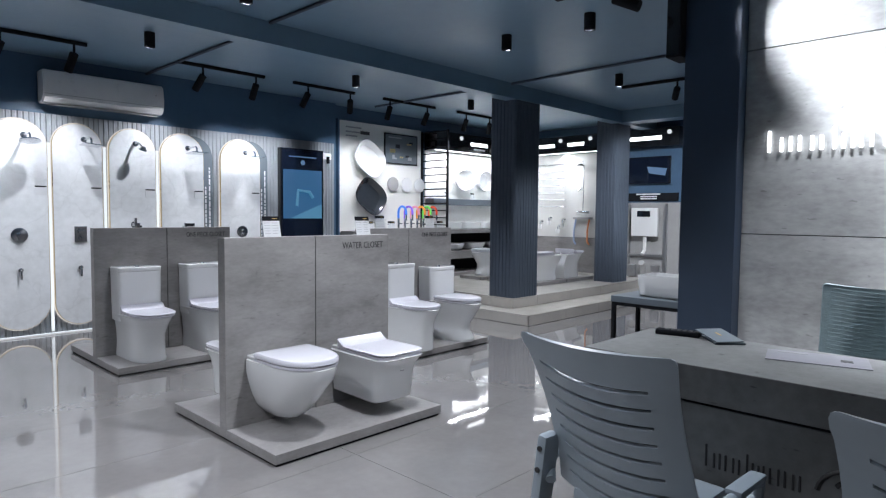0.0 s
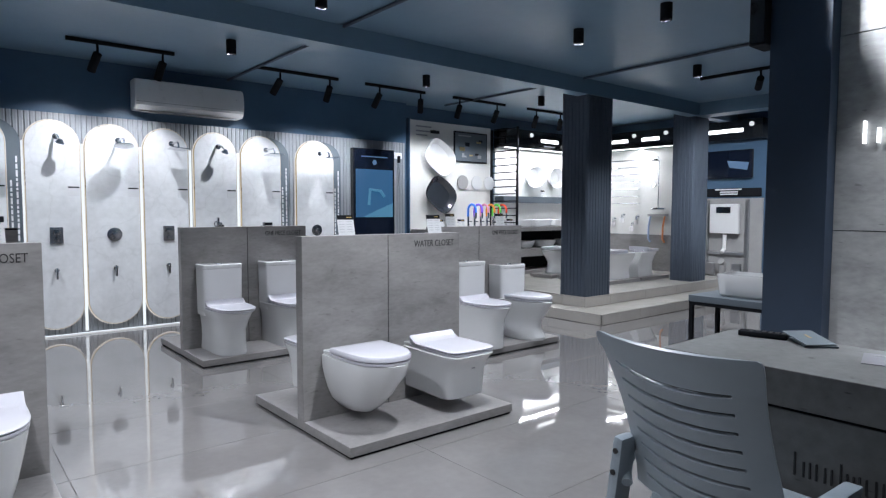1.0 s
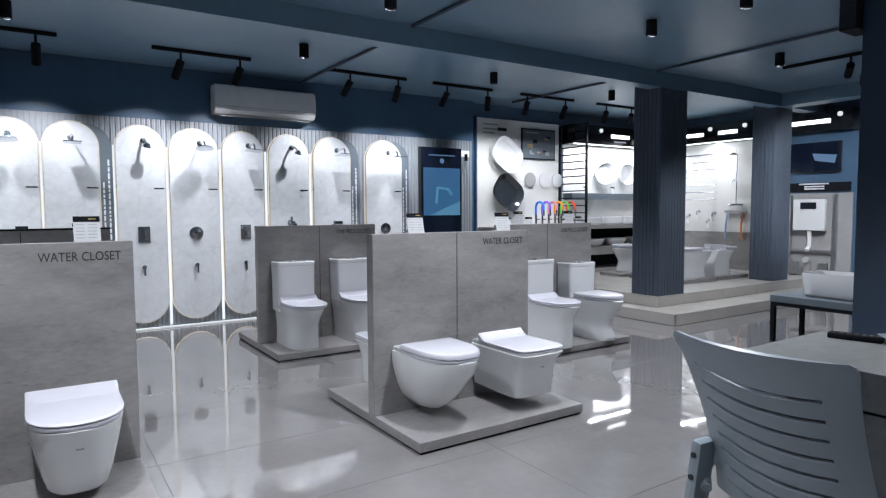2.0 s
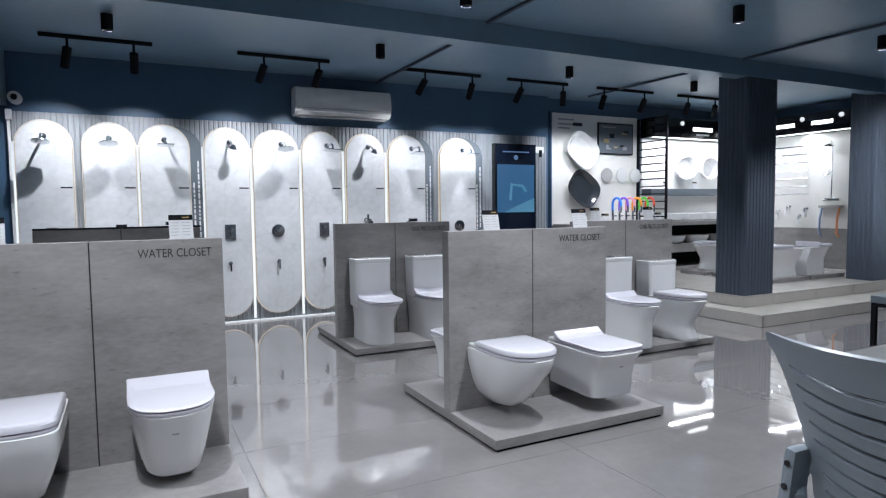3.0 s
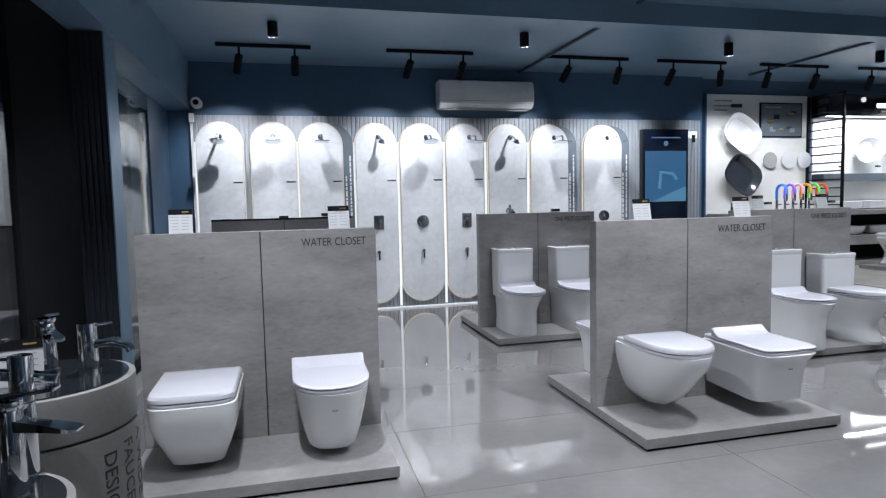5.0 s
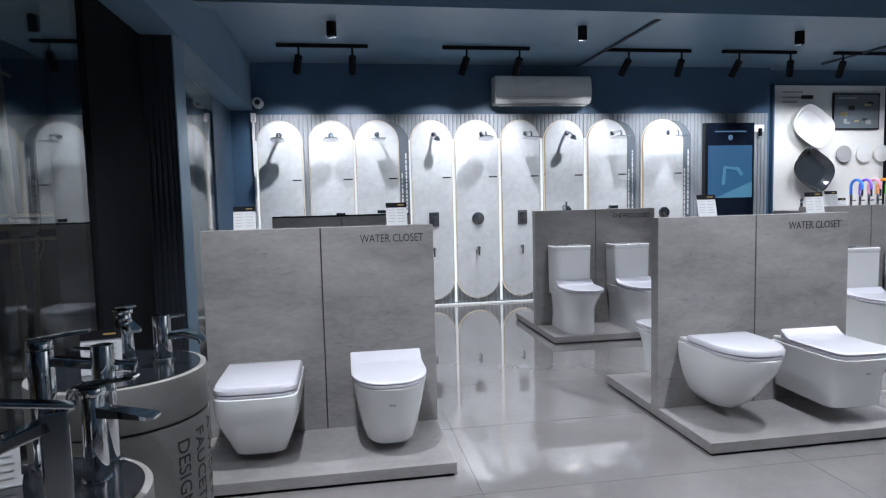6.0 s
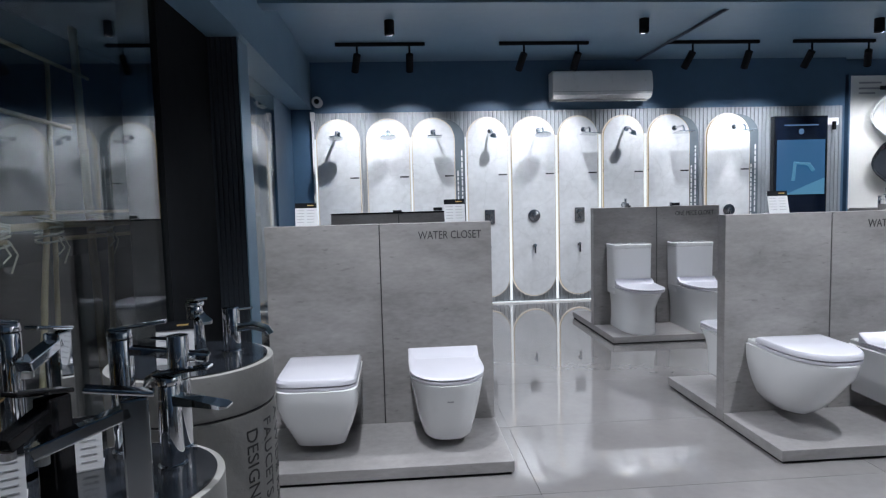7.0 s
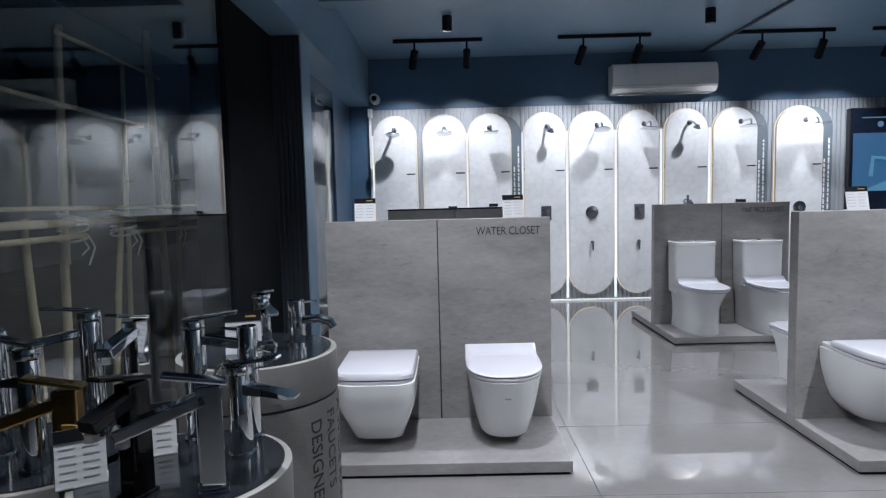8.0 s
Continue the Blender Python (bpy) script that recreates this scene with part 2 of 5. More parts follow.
def cyl(r, z0, z1, seg=24, r2=None, m=None, bm=None, bev=0.0):
    bm = bm or bmesh.new()
    g = bmesh.ops.create_cone(bm, cap_ends=True, segments=seg, radius1=r, radius2=r if r2 is None else r2, depth=z1 - z0,
                              matrix=(m or Matrix()) @ Matrix.Translation((0, 0, (z0 + z1) / 2)))
    if bev:
        caps = [e for v in g["verts"] for e in v.link_edges if len(e.link_faces) == 2 and any(len(f.verts) > 4 for f in e.link_faces)]
        bmesh.ops.bevel(bm, geom=list(set(caps)), offset=bev, segments=2, affect='EDGES', profile=0.6)
    return bm


def tube(points, r, seg=12, bm=None, taper=None):
    """A round bar along points."""
    bm = bm or bmesh.new()
    pts = [Vector(p) for p in points]
    rings, up = [], None
    for i, p in enumerate(pts):
        d = (pts[min(i + 1, len(pts) - 1)] - pts[max(i - 1, 0)]).normalized()
        if up is None:
            up = d.orthogonal().normalized()
        up = (up - d * up.dot(d)).normalized()
        side = d.cross(up)
        rr = r if taper is None else taper[i]
        rings.append([bm.verts.new(p + rr * (math.cos(a) * up + math.sin(a) * side)) for a in (2 * math.pi * k / seg for k in range(seg))])
    for a, b in zip(rings, rings[1:]):
        for k in range(seg):
            bm.faces.new((a[k], a[(k + 1) % seg], b[(k + 1) % seg], b[k]))
    bm.faces.new(rings[0][::-1])
    bm.faces.new(rings[-1])
    return bm


def arc(c, r, a0, a1, n, plane="xz"):
    out = []
    for i in range(n + 1):
        a = radians(a0 + (a1 - a0) * i / n)
        u, v = r * math.cos(a), r * math.sin(a)
        out.append(Vector(c) + (Vector((u, 0, v)) if plane == "xz" else Vector((0, u, v)) if plane == "yz" else Vector((u, v, 0))))
    return out


def dshape(w, yb, yf, p, straight=0.4, n=22):
    """Outline of a bowl or a seat: straight sides from yb, then a rounded front at yf. y points away from the wall, downwards in plan."""
    yc = yb + (yf - yb) * straight
    side = (0.0, 0.10, 0.20, 0.30)
    pts = [(w, yb + (yc - yb) * f) for f in side]
    for i in range(n + 1):
        a = math.pi * i / n
        c, s = math.cos(a), math.sin(a)
        pts.append((w * math.copysign(abs(c) ** (2 / p), c), yc + (yf - yc) * abs(s) ** (2 / p)))
    pts += [(-w, yb + (yc - yb) * f) for f in side[::-1]]
    return pts


def loft(rings, bm=None, cap=True):
    """Rings of equal length, as (outline, z) or (outline, z at wall, z at front)."""
    bm = bm or bmesh.new()
    made = []
    for ring in rings:
        outline, z0, z1 = ring[0], ring[1], ring[-1]
        ys = [q[1] for q in outline]
        lo, hi = min(ys), max(ys)
        made.append([bm.verts.new((x, y, z0 + (z1 - z0) * ((y - lo) / (hi - lo) if hi > lo else 0))) for x, y in outline])
    n = len(made[0])
    for a, b in zip(made, made[1:]):
        for k in range(n):
            bm.faces.new((a[k], a[(k + 1) % n], b[(k + 1) % n], b[k]))
    if cap:
        bm.faces.new(made[0][::-1])
        bm.faces.new(made[-1])
    return bm


def outline_plate(points, y0, y1, bm=None):
    """A plate in the xz plane, from y0 to y1 thick."""
    bm = bm or bmesh.new()
    a = [bm.verts.new((x, y0, z)) for x, z in points]
    b = [bm.verts.new((x, y1, z)) for x, z in points]
    n = len(points)
    bm.faces.new(a)
    bm.faces.new(b[::-1])
    for k in range(n):
        bm.faces.new((a[k], b[k], b[(k + 1) % n], a[(k + 1) % n]))
    return bm


def stadium(cx, w, z0, z1, n=18):
    r = w / 2
    pts = []
    for i in range(n + 1):
        a = math.pi * i / n
        pts.append((cx + r * math.cos(a), z1 - r + r * math.sin(a)))
    for i in range(n + 1):
        a = math.pi + math.pi * i / n
        pts.append((cx + r * math.cos(a), z0 + r + r * math.sin(a)))
    return pts


def lettering(text, size, depth=0.002):
    """Raised letters as a bmesh in the xz plane, facing -y, starting at the origin."""
    cu = bpy.data.curves.new("letters", 'FONT')
    cu.body, cu.size, cu.extrude, cu.resolution_u = text, size, depth / 2, 3
    ob = bpy.data.objects.new("letters", cu)
    me = bpy.data.meshes.new_from_object(ob)
    bm = bmesh.new()
    bm.from_mesh(me)
    bpy.data.objects.remove(ob)
    bpy.data.curves.remove(cu)
    bpy.data.meshes.remove(me)
    bmesh.ops.transform(bm, matrix=pose(0, 0, 0, 90), verts=bm.verts)
    return bm


def fit_width(bm, width):
    xs = [v.co.x for v in bm.verts]
    k = width / (max(xs) - min(xs))
    for v in bm.verts:
        v.co.x = (v.co.x - min(xs)) * k
    return bm

# ---- the shell of the showroom ----


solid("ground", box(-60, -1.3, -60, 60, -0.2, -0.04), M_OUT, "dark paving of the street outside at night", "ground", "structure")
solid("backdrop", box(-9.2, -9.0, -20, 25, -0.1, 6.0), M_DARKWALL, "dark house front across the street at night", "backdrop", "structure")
floor = solid("floor", box(-1.3, EAST + 0.2, -3.3, 7.7, -0.12, -0.006), M_GROUT, "glossy pale grey vitrified tile floor", "floor", "structure")
solid("ceiling", box(-1.3, EAST + 0.2, -3.3, 7.7, CEIL, CEIL + 0.15), M_CEIL, "slate blue painted plain ceiling", "ceiling", "structure")
solid("wall_north", box(-1.3, EAST + 0.2, 7.52, 7.7, 0, CEIL), M_NAVY, "navy painted back wall of the showroom", "wall", "structure")
solid("wall_shower", box(GLASS, 5.70, WALL, 7.52, 0, CEIL), M_NAVY, "navy painted wall behind the shower displays", "wall", "structure")
solid("wall_east", box(EAST, EAST + 0.2, -3.3, 7.52, 0, CEIL), M_NAVY, "navy painted side wall with display niches", "wall", "structure")
solid("wall_south", box(-1.3, EAST + 0.2, -3.5, -3.3, 0, CEIL), M_NAVY, "navy painted wall behind the desk area", "wall", "structure")
solid("wall_corner", box(-1.3, GLASS, 6.35, WALL + 0.12, 0, CEIL), M_NAVY, "navy painted wall return in the corner", "wall", "structure")
solid("window_soffit", box(-1.3, -0.88, -3.3, WALL, 2.37, CEIL), M_CEIL, "boxed slate blue soffit over the shop window", "soffit", "structure")

# shop window with panes and posts
window = thing("window_1", pose(0, 0, 0), "tall dark shop window of frameless clear glass panes", "window", "", "structure")
for y0, y1, turn in ((-3.2, -0.9, 0.0), (-0.895, 1.35, 0.0), (1.355, 3.22, 0.7), (4.37, 6.33, 0.0)):
    w = y1 - y0
    pane = part("pane", box(-0.006, 0.006, -w / 2, w / 2, 0.04, 2.36), M_GLASS, window, m=pose(GLASS, (y0 + y1) / 2, 0, 0, 0, turn))
part("window_sill", box(-1.2, GLASS + 0.05, -3.3, 3.22, 0.0, 0.035, 0.004), M_BLACK, window)
part("window_sill", box(-1.2, GLASS + 0.05, 4.37, 6.35, 0.0, 0.035, 0.004), M_BLACK, window)
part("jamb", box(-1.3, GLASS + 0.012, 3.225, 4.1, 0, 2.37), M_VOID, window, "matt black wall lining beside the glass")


def flutes_on(parent, x0, x1, yface, z0, z1, pitch, depth, material, along="x"):
    """Half-round ribs on a face; one shared mesh."""
    count = int((abs(x1 - x0)) / pitch)
    bm = bmesh.new()
    prof = [(-pitch * 0.42, 0.0), (-pitch * 0.30, -depth), (pitch * 0.30, -depth), (pitch * 0.42, 0.0)]
    a = [bm.verts.new((x, y, z0)) for x, y in prof]
    b = [bm.verts.new((x, y, z1)) for x, y in prof]
    for k in range(3):
        bm.faces.new((a[k], a[k + 1], b[k + 1], b[k]))
    bm.faces.new(a)
    bm.faces.new(b[::-1])
    bm.faces.new((a[3], a[0], b[0], b[3]))
    me = mesh_of("slat", bm, material)
    for k in range(count):
        s = new("slat", me)
        s.parent = parent
        c = x0 + (k + 0.5) * (x1 - x0) / count
        s.matrix_basis = pose(c, yface, 0) if along == "x" else pose(yface, c, 0, 0, 0, -90)


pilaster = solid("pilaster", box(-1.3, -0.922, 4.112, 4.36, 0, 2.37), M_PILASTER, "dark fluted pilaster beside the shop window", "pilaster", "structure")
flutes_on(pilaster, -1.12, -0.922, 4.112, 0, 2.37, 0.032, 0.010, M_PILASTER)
part("side_board", box(-0.9215, -0.913, 4.10, 4.36, 0, 2.369), M_CEIL, pilaster, "slate blue side board")

# columns and beams
for x0, x1, y0, y1 in ((6.37, 6.88, 4.60, 5.0), (9.0, 9.42, 4.66, 5.02)):
    col = solid("column", box(x0 + 0.012, x1, y0 + 0.012, y1, 0.26, CEIL), M_COLUMN, "dark slate fluted square column standing on the raised platform", "column", "structure")
    flutes_on(col, x0 + 0.012, x1, y0 + 0.012, 0.26, 2.72, 0.05, 0.008, M_COLUMN)
    flutes_on(col, y0 + 0.012, y1, x0 + 0.012, 0.26, 2.72, 0.05, 0.008, M_COLUMN, "y")
solid("beam_main", box(-0.88, EAST, 4.60, 4.78, 2.73, CEIL), M_CEIL, "slate blue boxed ceiling beam", "beam", "structure")
solid("beam_cross", box(9.0, 9.3, -3.3, 4.60, 2.73, CEIL), M_CEIL, "slate blue boxed cross beam", "beam", "structure")

# raised platform of two steps
platform = solid("platform", box(6.11, EAST, 4.18, 7.52, 0, 0.118), M_GROUT, "beige tiled platform two steps high", "platform", "structure")
part("core", box(6.39, EAST, 4.62, 7.52, 0.118, 0.248), M_GROUT, platform)
for x0 in np.arange(6.09, EAST, 0.8):
    x1 = min(x0 + 0.797, EAST)
    part("tile", box(x0, x1, 4.16, 4.18, 0.003, 0.115, 0.002), M_STEP, platform)
    part("tile", box(x0, x1, 4.16, 4.62, 0.118, 0.13, 0.002), M_STEP, platform)
    if x1 > 6.40:
        part("tile", box(max(x0, 6.37), x1, 4.60, 4.62, 0.133, 0.245, 0.002), M_STEP, platform)
    for y0 in np.arange(4.60, 7.5, 0.8):
        part("tile", box(max(x0, 6.37), x1, y0, min(y0 + 0.797, 7.5), 0.248, 0.26, 0.002), M_STEP, platform)
for y0 in np.arange(4.16, 7.5, 0.8):
    y1 = min(y0 + 0.797, 7.5)
    part("tile", box(6.09, 6.11, y0, y1, 0.003, 0.115, 0.002), M_STEP, platform)
    part("tile", box(6.09, 6.39, max(y0, 4.63), y1, 0.118, 0.13, 0.002), M_STEP, platform)
    part("tile", box(6.37, 6.39, max(y0, 4.62), y1, 0.133, 0.245, 0.002), M_STEP, platform)

# brand wall, its pillar and the room behind it
solid("wall_brand", box(4.6, 4.75, -3.3, 1.314, 0, CEIL), M_DARKWALL, "partition wall behind the reception desk", "wall", "structure")
cladding = thing("wall_cladding", pose(0, 0, 0), "grey cement-look cladding panels on the brand wall", "wall panels", "", "structure")
for z0, z1 in ((0.0, 1.197), (1.203, 2.40), (2.406, CEIL)):
    for y0, y1 in ((-3.3, -1.115), (-1.11, 1.3135)):
        part("panel", box(4.575, 4.598, y0, y1, z0, z1, 0.002), M_CONC2, cladding)
solid("pillar", box(4.45, 4.80, 1.315, 1.678, 0, CEIL, 0.004), M_PILLAR, "navy painted square pillar beside the brand wall", "pillar", "structure")


# ---- display units with closets ----


def d_ring(w, yb, yf, p, s):
    return [(x, -y) for x, y in dshape(w, yb, yf, p, s)]


def lid_on(bowl, w, yb, yf, p, s, z, thick, flap=False):
    """Seat ring and closed cover."""
    part("seat_ring", loft([(d_ring(w * 0.985, yb, yf * 0.995, p, s), z), (d_ring(w, yb, yf, p, s), z + 0.006), (d_ring(w, yb, yf, p, s), z + 0.013), (d_ring(w * 0.985, yb, yf * 0.995, p, s), z + 0.016)]), M_LID, bowl, smooth=True)
    z += 0.0185
    up = 0.042 if flap else 0.0
    k = 0.012
    rings = [(d_ring(w - k, yb, yf - k, p, s), z), (d_ring(w + 0.002, yb, yf + 0.002, p, s), z + 0.004), (d_ring(w + 0.002, yb, yf + 0.002, p, s), z + thick * 0.6),
             (d_ring(w - k * 0.5, yb + 0.004, yf - k * 0.5, p, s), z + thick * 0.92), (d_ring(w - k * 1.6, yb + 0.012, yf - k * 1.6, p, s), z + thick), (d_ring(w - 0.03, yb + 0.062, yf - 0.03, p, s), z + thick * 1.03), (d_ring(w * 0.5, yb + 0.09, yf * 0.7, p, s), z + thick * 1.06)]
    bm = loft(rings)
    if flap:
        for v in bm.verts:
            t = max(0.0, min(1.0, (yb + 0.062 + v.co.y) / 0.058))
            if v.co.z > z + thick * 0.3:
                v.co.z += up * t ** 1.3
    cover = part("cover", bm, M_LID, bowl, smooth=True)
    for x in (-w * 0.45, w * 0.45):
        part("hinge", box(x - 0.022, x + 0.022, -yb + 0.004, -yb + 0.03, z - 0.018, z + 0.006, 0.004), M_LID, bowl)
    return cover


def wall_hung(style, m, label):
    m = m @ pose(0, 0, -0.012 if style == "round" else -0.040 if style == "square" else -0.048)
    t = thing("wall_hung_toilet", m, label, "toilet", "closets on display")
    if style == "round":
        R = [(0.040, 0.07, 0.20, 2.0, 0.4, 0.062, 0.060), (0.086, 0.03, 0.255, 2.0, 0.36, 0.082, 0.080), (0.122, 0.005, 0.325, 2.0, 0.34, 0.130, 0.126), (0.150, 0.0, 0.395, 2.05, 0.34, 0.198, 0.194),
             (0.171, 0.0, 0.462, 2.1, 0.35, 0.270, 0.270), (0.184, 0.0, 0.515, 2.2, 0.36, 0.33, 0.33), (0.188, 0.0, 0.535, 2.2, 0.36, 0.388, 0.388), (0.187, 0.0, 0.535, 2.2, 0.36, 0.402, 0.402), (0.178, 0.0, 0.525, 2.2, 0.36, 0.406, 0.406)]
        L = (0.184, 0.09, 0.53, 2.4, 0.36, 0.406, 0.034, False)
    elif style == "square":
        R = [(0.148, 0.0, 0.425, 4.5, 0.74, 0.128, 0.118), (0.157, 0.0, 0.445, 4.5, 0.74, 0.137, 0.128), (0.161, 0.0, 0.455, 4.5, 0.72, 0.21, 0.21), (0.164, 0.0, 0.463, 4.5, 0.72, 0.29, 0.29),
             (0.171, 0.0, 0.482, 4.5, 0.7, 0.345, 0.345), (0.181, 0.0, 0.520, 4.5, 0.7, 0.388, 0.388), (0.184, 0.0, 0.53, 4.5, 0.7, 0.40, 0.40), (0.176, 0.0, 0.52, 4.5, 0.7, 0.406, 0.406)]
        L = (0.180, 0.075, 0.525, 4.5, 0.7, 0.407, 0.014, True)
    elif style == "taper_square":
        R = [(0.100, 0.0, 0.35, 4.5, 0.72, 0.108, 0.088), (0.112, 0.0, 0.375, 4.5, 0.72, 0.108, 0.090), (0.118, 0.0, 0.39, 4.5, 0.72, 0.118, 0.10), (0.147, 0.0, 0.44, 4.5, 0.72, 0.195, 0.19), (0.170, 0.0, 0.485, 4.5, 0.72, 0.265, 0.265), (0.179, 0.0, 0.505, 4.5, 0.72, 0.31, 0.31),
             (0.182, 0.0, 0.514, 4.5, 0.72, 0.36, 0.36), (0.182, 0.0, 0.517, 4.5, 0.72, 0.40, 0.40), (0.174, 0.0, 0.507, 4.5, 0.72, 0.406, 0.406)]
        L = (0.177, 0.06, 0.514, 4.2, 0.70, 0.404, 0.036, False)
    else:
        R = [(0.112, 0.0, 0.355, 2.7, 0.46, 0.112, 0.085), (0.122, 0.0, 0.38, 2.7, 0.46, 0.114, 0.090), (0.128, 0.0, 0.395, 2.7, 0.46, 0.125, 0.103), (0.145, 0.0, 0.435, 2.6, 0.46, 0.20, 0.19), (0.162, 0.0, 0.478, 2.5, 0.46, 0.29, 0.285),
             (0.177, 0.0, 0.515, 2.4, 0.46, 0.38, 0.38), (0.180, 0.0, 0.52, 2.4, 0.46, 0.402, 0.402), (0.174, 0.0, 0.51, 2.4, 0.46, 0.407, 0.407)]
        L = (0.178, 0.065, 0.52, 2.4, 0.46, 0.408, 0.013, True)
    rings = [(d_ring(w, yb, yf, p, s), z0, z1) for w, yb, yf, p, s, z0, z1 in R]
    rings = [(o, z1, z0) for o, z0, z1 in rings]
    bowl = part("bowl", loft(rings), M_CERAMIC, t, smooth=True)
    lid_on(bowl, *L)
    part("shelf", loft([(d_ring(L[0] * 0.96, 0.0, L[1] + 0.03, 8, 0.8), 0.404), (d_ring(L[0] * 0.96, 0.0, L[1] - 0.004, 8, 0.8), 0.424), (d_ring(L[0] * 0.93, 0.004, L[1] - 0.01, 8, 0.8), 0.43)]), M_CERAMIC, bowl, smooth=True)
    if style in ("round",):
        for sx in (-1, 1):
            part("fixing_cap", cyl(0.022, 0, 0.004, 20, m=pose(sx * 0.152, -0.08, 0.30, 0, sx * 82, 0)), M_CERAMIC, bowl)
    part("badge", box(-0.014, 0.014, -L[2] + 0.028, -L[2] + 0.03, 0.315, 0.323), M_GREYINK, bowl) if style in ("taper_round", "square") else None
    return t


def floor_toilet(style, m, label, cistern=True):
    m = m @ Matrix.Diagonal((0.97, 1, 0.965, 1))
    t = thing("one_piece_toilet", m, label, "toilet", "closets on display")
    if style == "skirted":
        R = [(0.146, 0.0, 0.50, 2.6, 0.45, 0.0, 0.0), (0.148, 0.0, 0.51, 2.6, 0.45, 0.02, 0.02), (0.140, 0.0, 0.505, 2.5, 0.45, 0.12, 0.12), (0.143, 0.0, 0.525, 2.3, 0.4, 0.23, 0.23),
             (0.160, 0.02, 0.59, 2.2, 0.38, 0.32, 0.32), (0.178, 0.02, 0.635, 2.2, 0.36, 0.375, 0.375), (0.178, 0.02, 0.64, 2.2, 0.36, 0.392, 0.392), (0.17, 0.02, 0.63, 2.2, 0.36, 0.398, 0.398)]
    elif style == "straight":
        R = [(0.150, 0.0, 0.56, 2.8, 0.45, 0.0, 0.0), (0.152, 0.0, 0.565, 2.8, 0.45, 0.02, 0.02), (0.150, 0.0, 0.565, 2.6, 0.45, 0.15, 0.15), (0.158, 0.0, 0.59, 2.4, 0.42, 0.28, 0.28),
             (0.176, 0.0, 0.645, 2.3, 0.4, 0.37, 0.37), (0.180, 0.0, 0.655, 2.3, 0.4, 0.392, 0.392), (0.172, 0.0, 0.645, 2.3, 0.4, 0.398, 0.398)]
    else:
        R = [(0.135, 0.10, 0.56, 2.4, 0.4, 0.0, 0.0), (0.138, 0.10, 0.57, 2.4, 0.4, 0.03, 0.03), (0.118, 0.10, 0.53, 2.2, 0.4, 0.11, 0.11), (0.118, 0.08, 0.53, 2.1, 0.38, 0.19, 0.19),
             (0.150, 0.03, 0.60, 2.0, 0.36, 0.29, 0.29), (0.180, 0.02, 0.655, 2.0, 0.34, 0.37, 0.37), (0.182, 0.02, 0.66, 2.0, 0.34, 0.392, 0.392), (0.174, 0.02, 0.65, 2.0, 0.34, 0.398, 0.398)]
    bowl = part("bowl", loft([(d_ring(*r[:5]), r[5]) for r in R]), M_CERAMIC, t, smooth=True)
    if cistern:
        tw, td = (0.182, 0.20) if style != "coupled" else (0.185, 0.19)
        top = 0.80 if style != "coupled" else 0.74
        p = 7 if style != "coupled" else 3.4
        tank = part("tank", loft([(d_ring(tw * 0.965, 0.0, td * 0.95, p, 0.7), 0.33), (d_ring(tw * 0.975, 0.0, td, p, 0.7), 0.42), (d_ring(tw, 0.0, td, p, 0.7), top - 0.05), (d_ring(tw, 0.0, td, p, 0.7), top - 0.04)]), M_CERAMIC, t, smooth=True)
        part("tank_lid", loft([(d_ring(tw + 0.002, 0.0, td + 0.002, p, 0.7), top - 0.038), (d_ring(tw + 0.003, -0.002, td + 0.004, p, 0.7), top - 0.03), (d_ring(tw + 0.003, -0.002, td + 0.004, p, 0.7), top - 0.008), (d_ring(tw - 0.004, 0.006, td - 0.004, p, 0.7), top)]), M_CERAMIC, tank, smooth=True)
        part("flush_button", cyl(0.022, top, top + 0.008, 20, m=pose(0, -td / 2, 0)), M_CHROME, tank)
    lid_on(bowl, 0.178, 0.21, 0.645, 2.4 if style != "coupled" else 2.0, 0.4, 0.40, 0.016 if style == "skirted" or style == "straight" else 0.034, style != "coupled")
    return t


def info_card(m, w=0.115, h=0.125, label="white printed price card with a black header on a stand"):
    t = thing("price_card", m, label, "card", "price cards")
    part("backing", box(-w / 2, w / 2, -0.0015, 0.0015, 0, h), M_CARD, t, m=pose(0, 0, 0.001, -14))
    part("header", box(-w / 2, w / 2, -0.004, -0.0017, h * 0.78, h), M_BLACK, t, "black header strip", m=pose(0, 0, 0.001, -14))
    part("logo_bar", box(w * 0.06, w * 0.36, -0.005, -0.0042, h * 0.87, h * 0.91), M_GOLDINK, t, "gold emblem bar", m=pose(0, 0, 0.001, -14))
    for k in range(5):
        z = h * (0.66 - 0.13 * k)
        for x0 in (-w * 0.42, w * 0.04):
            part("text_bar", box(x0, x0 + w * 0.33, -0.0026, -0.0017, z, z + h * 0.022), M_GREYINK, t, m=pose(0, 0, 0.001, -14))
    part("foot", box(-w / 2, w / 2, -0.002, 0.045, 0, 0.003), M_CARD, t)
    return t


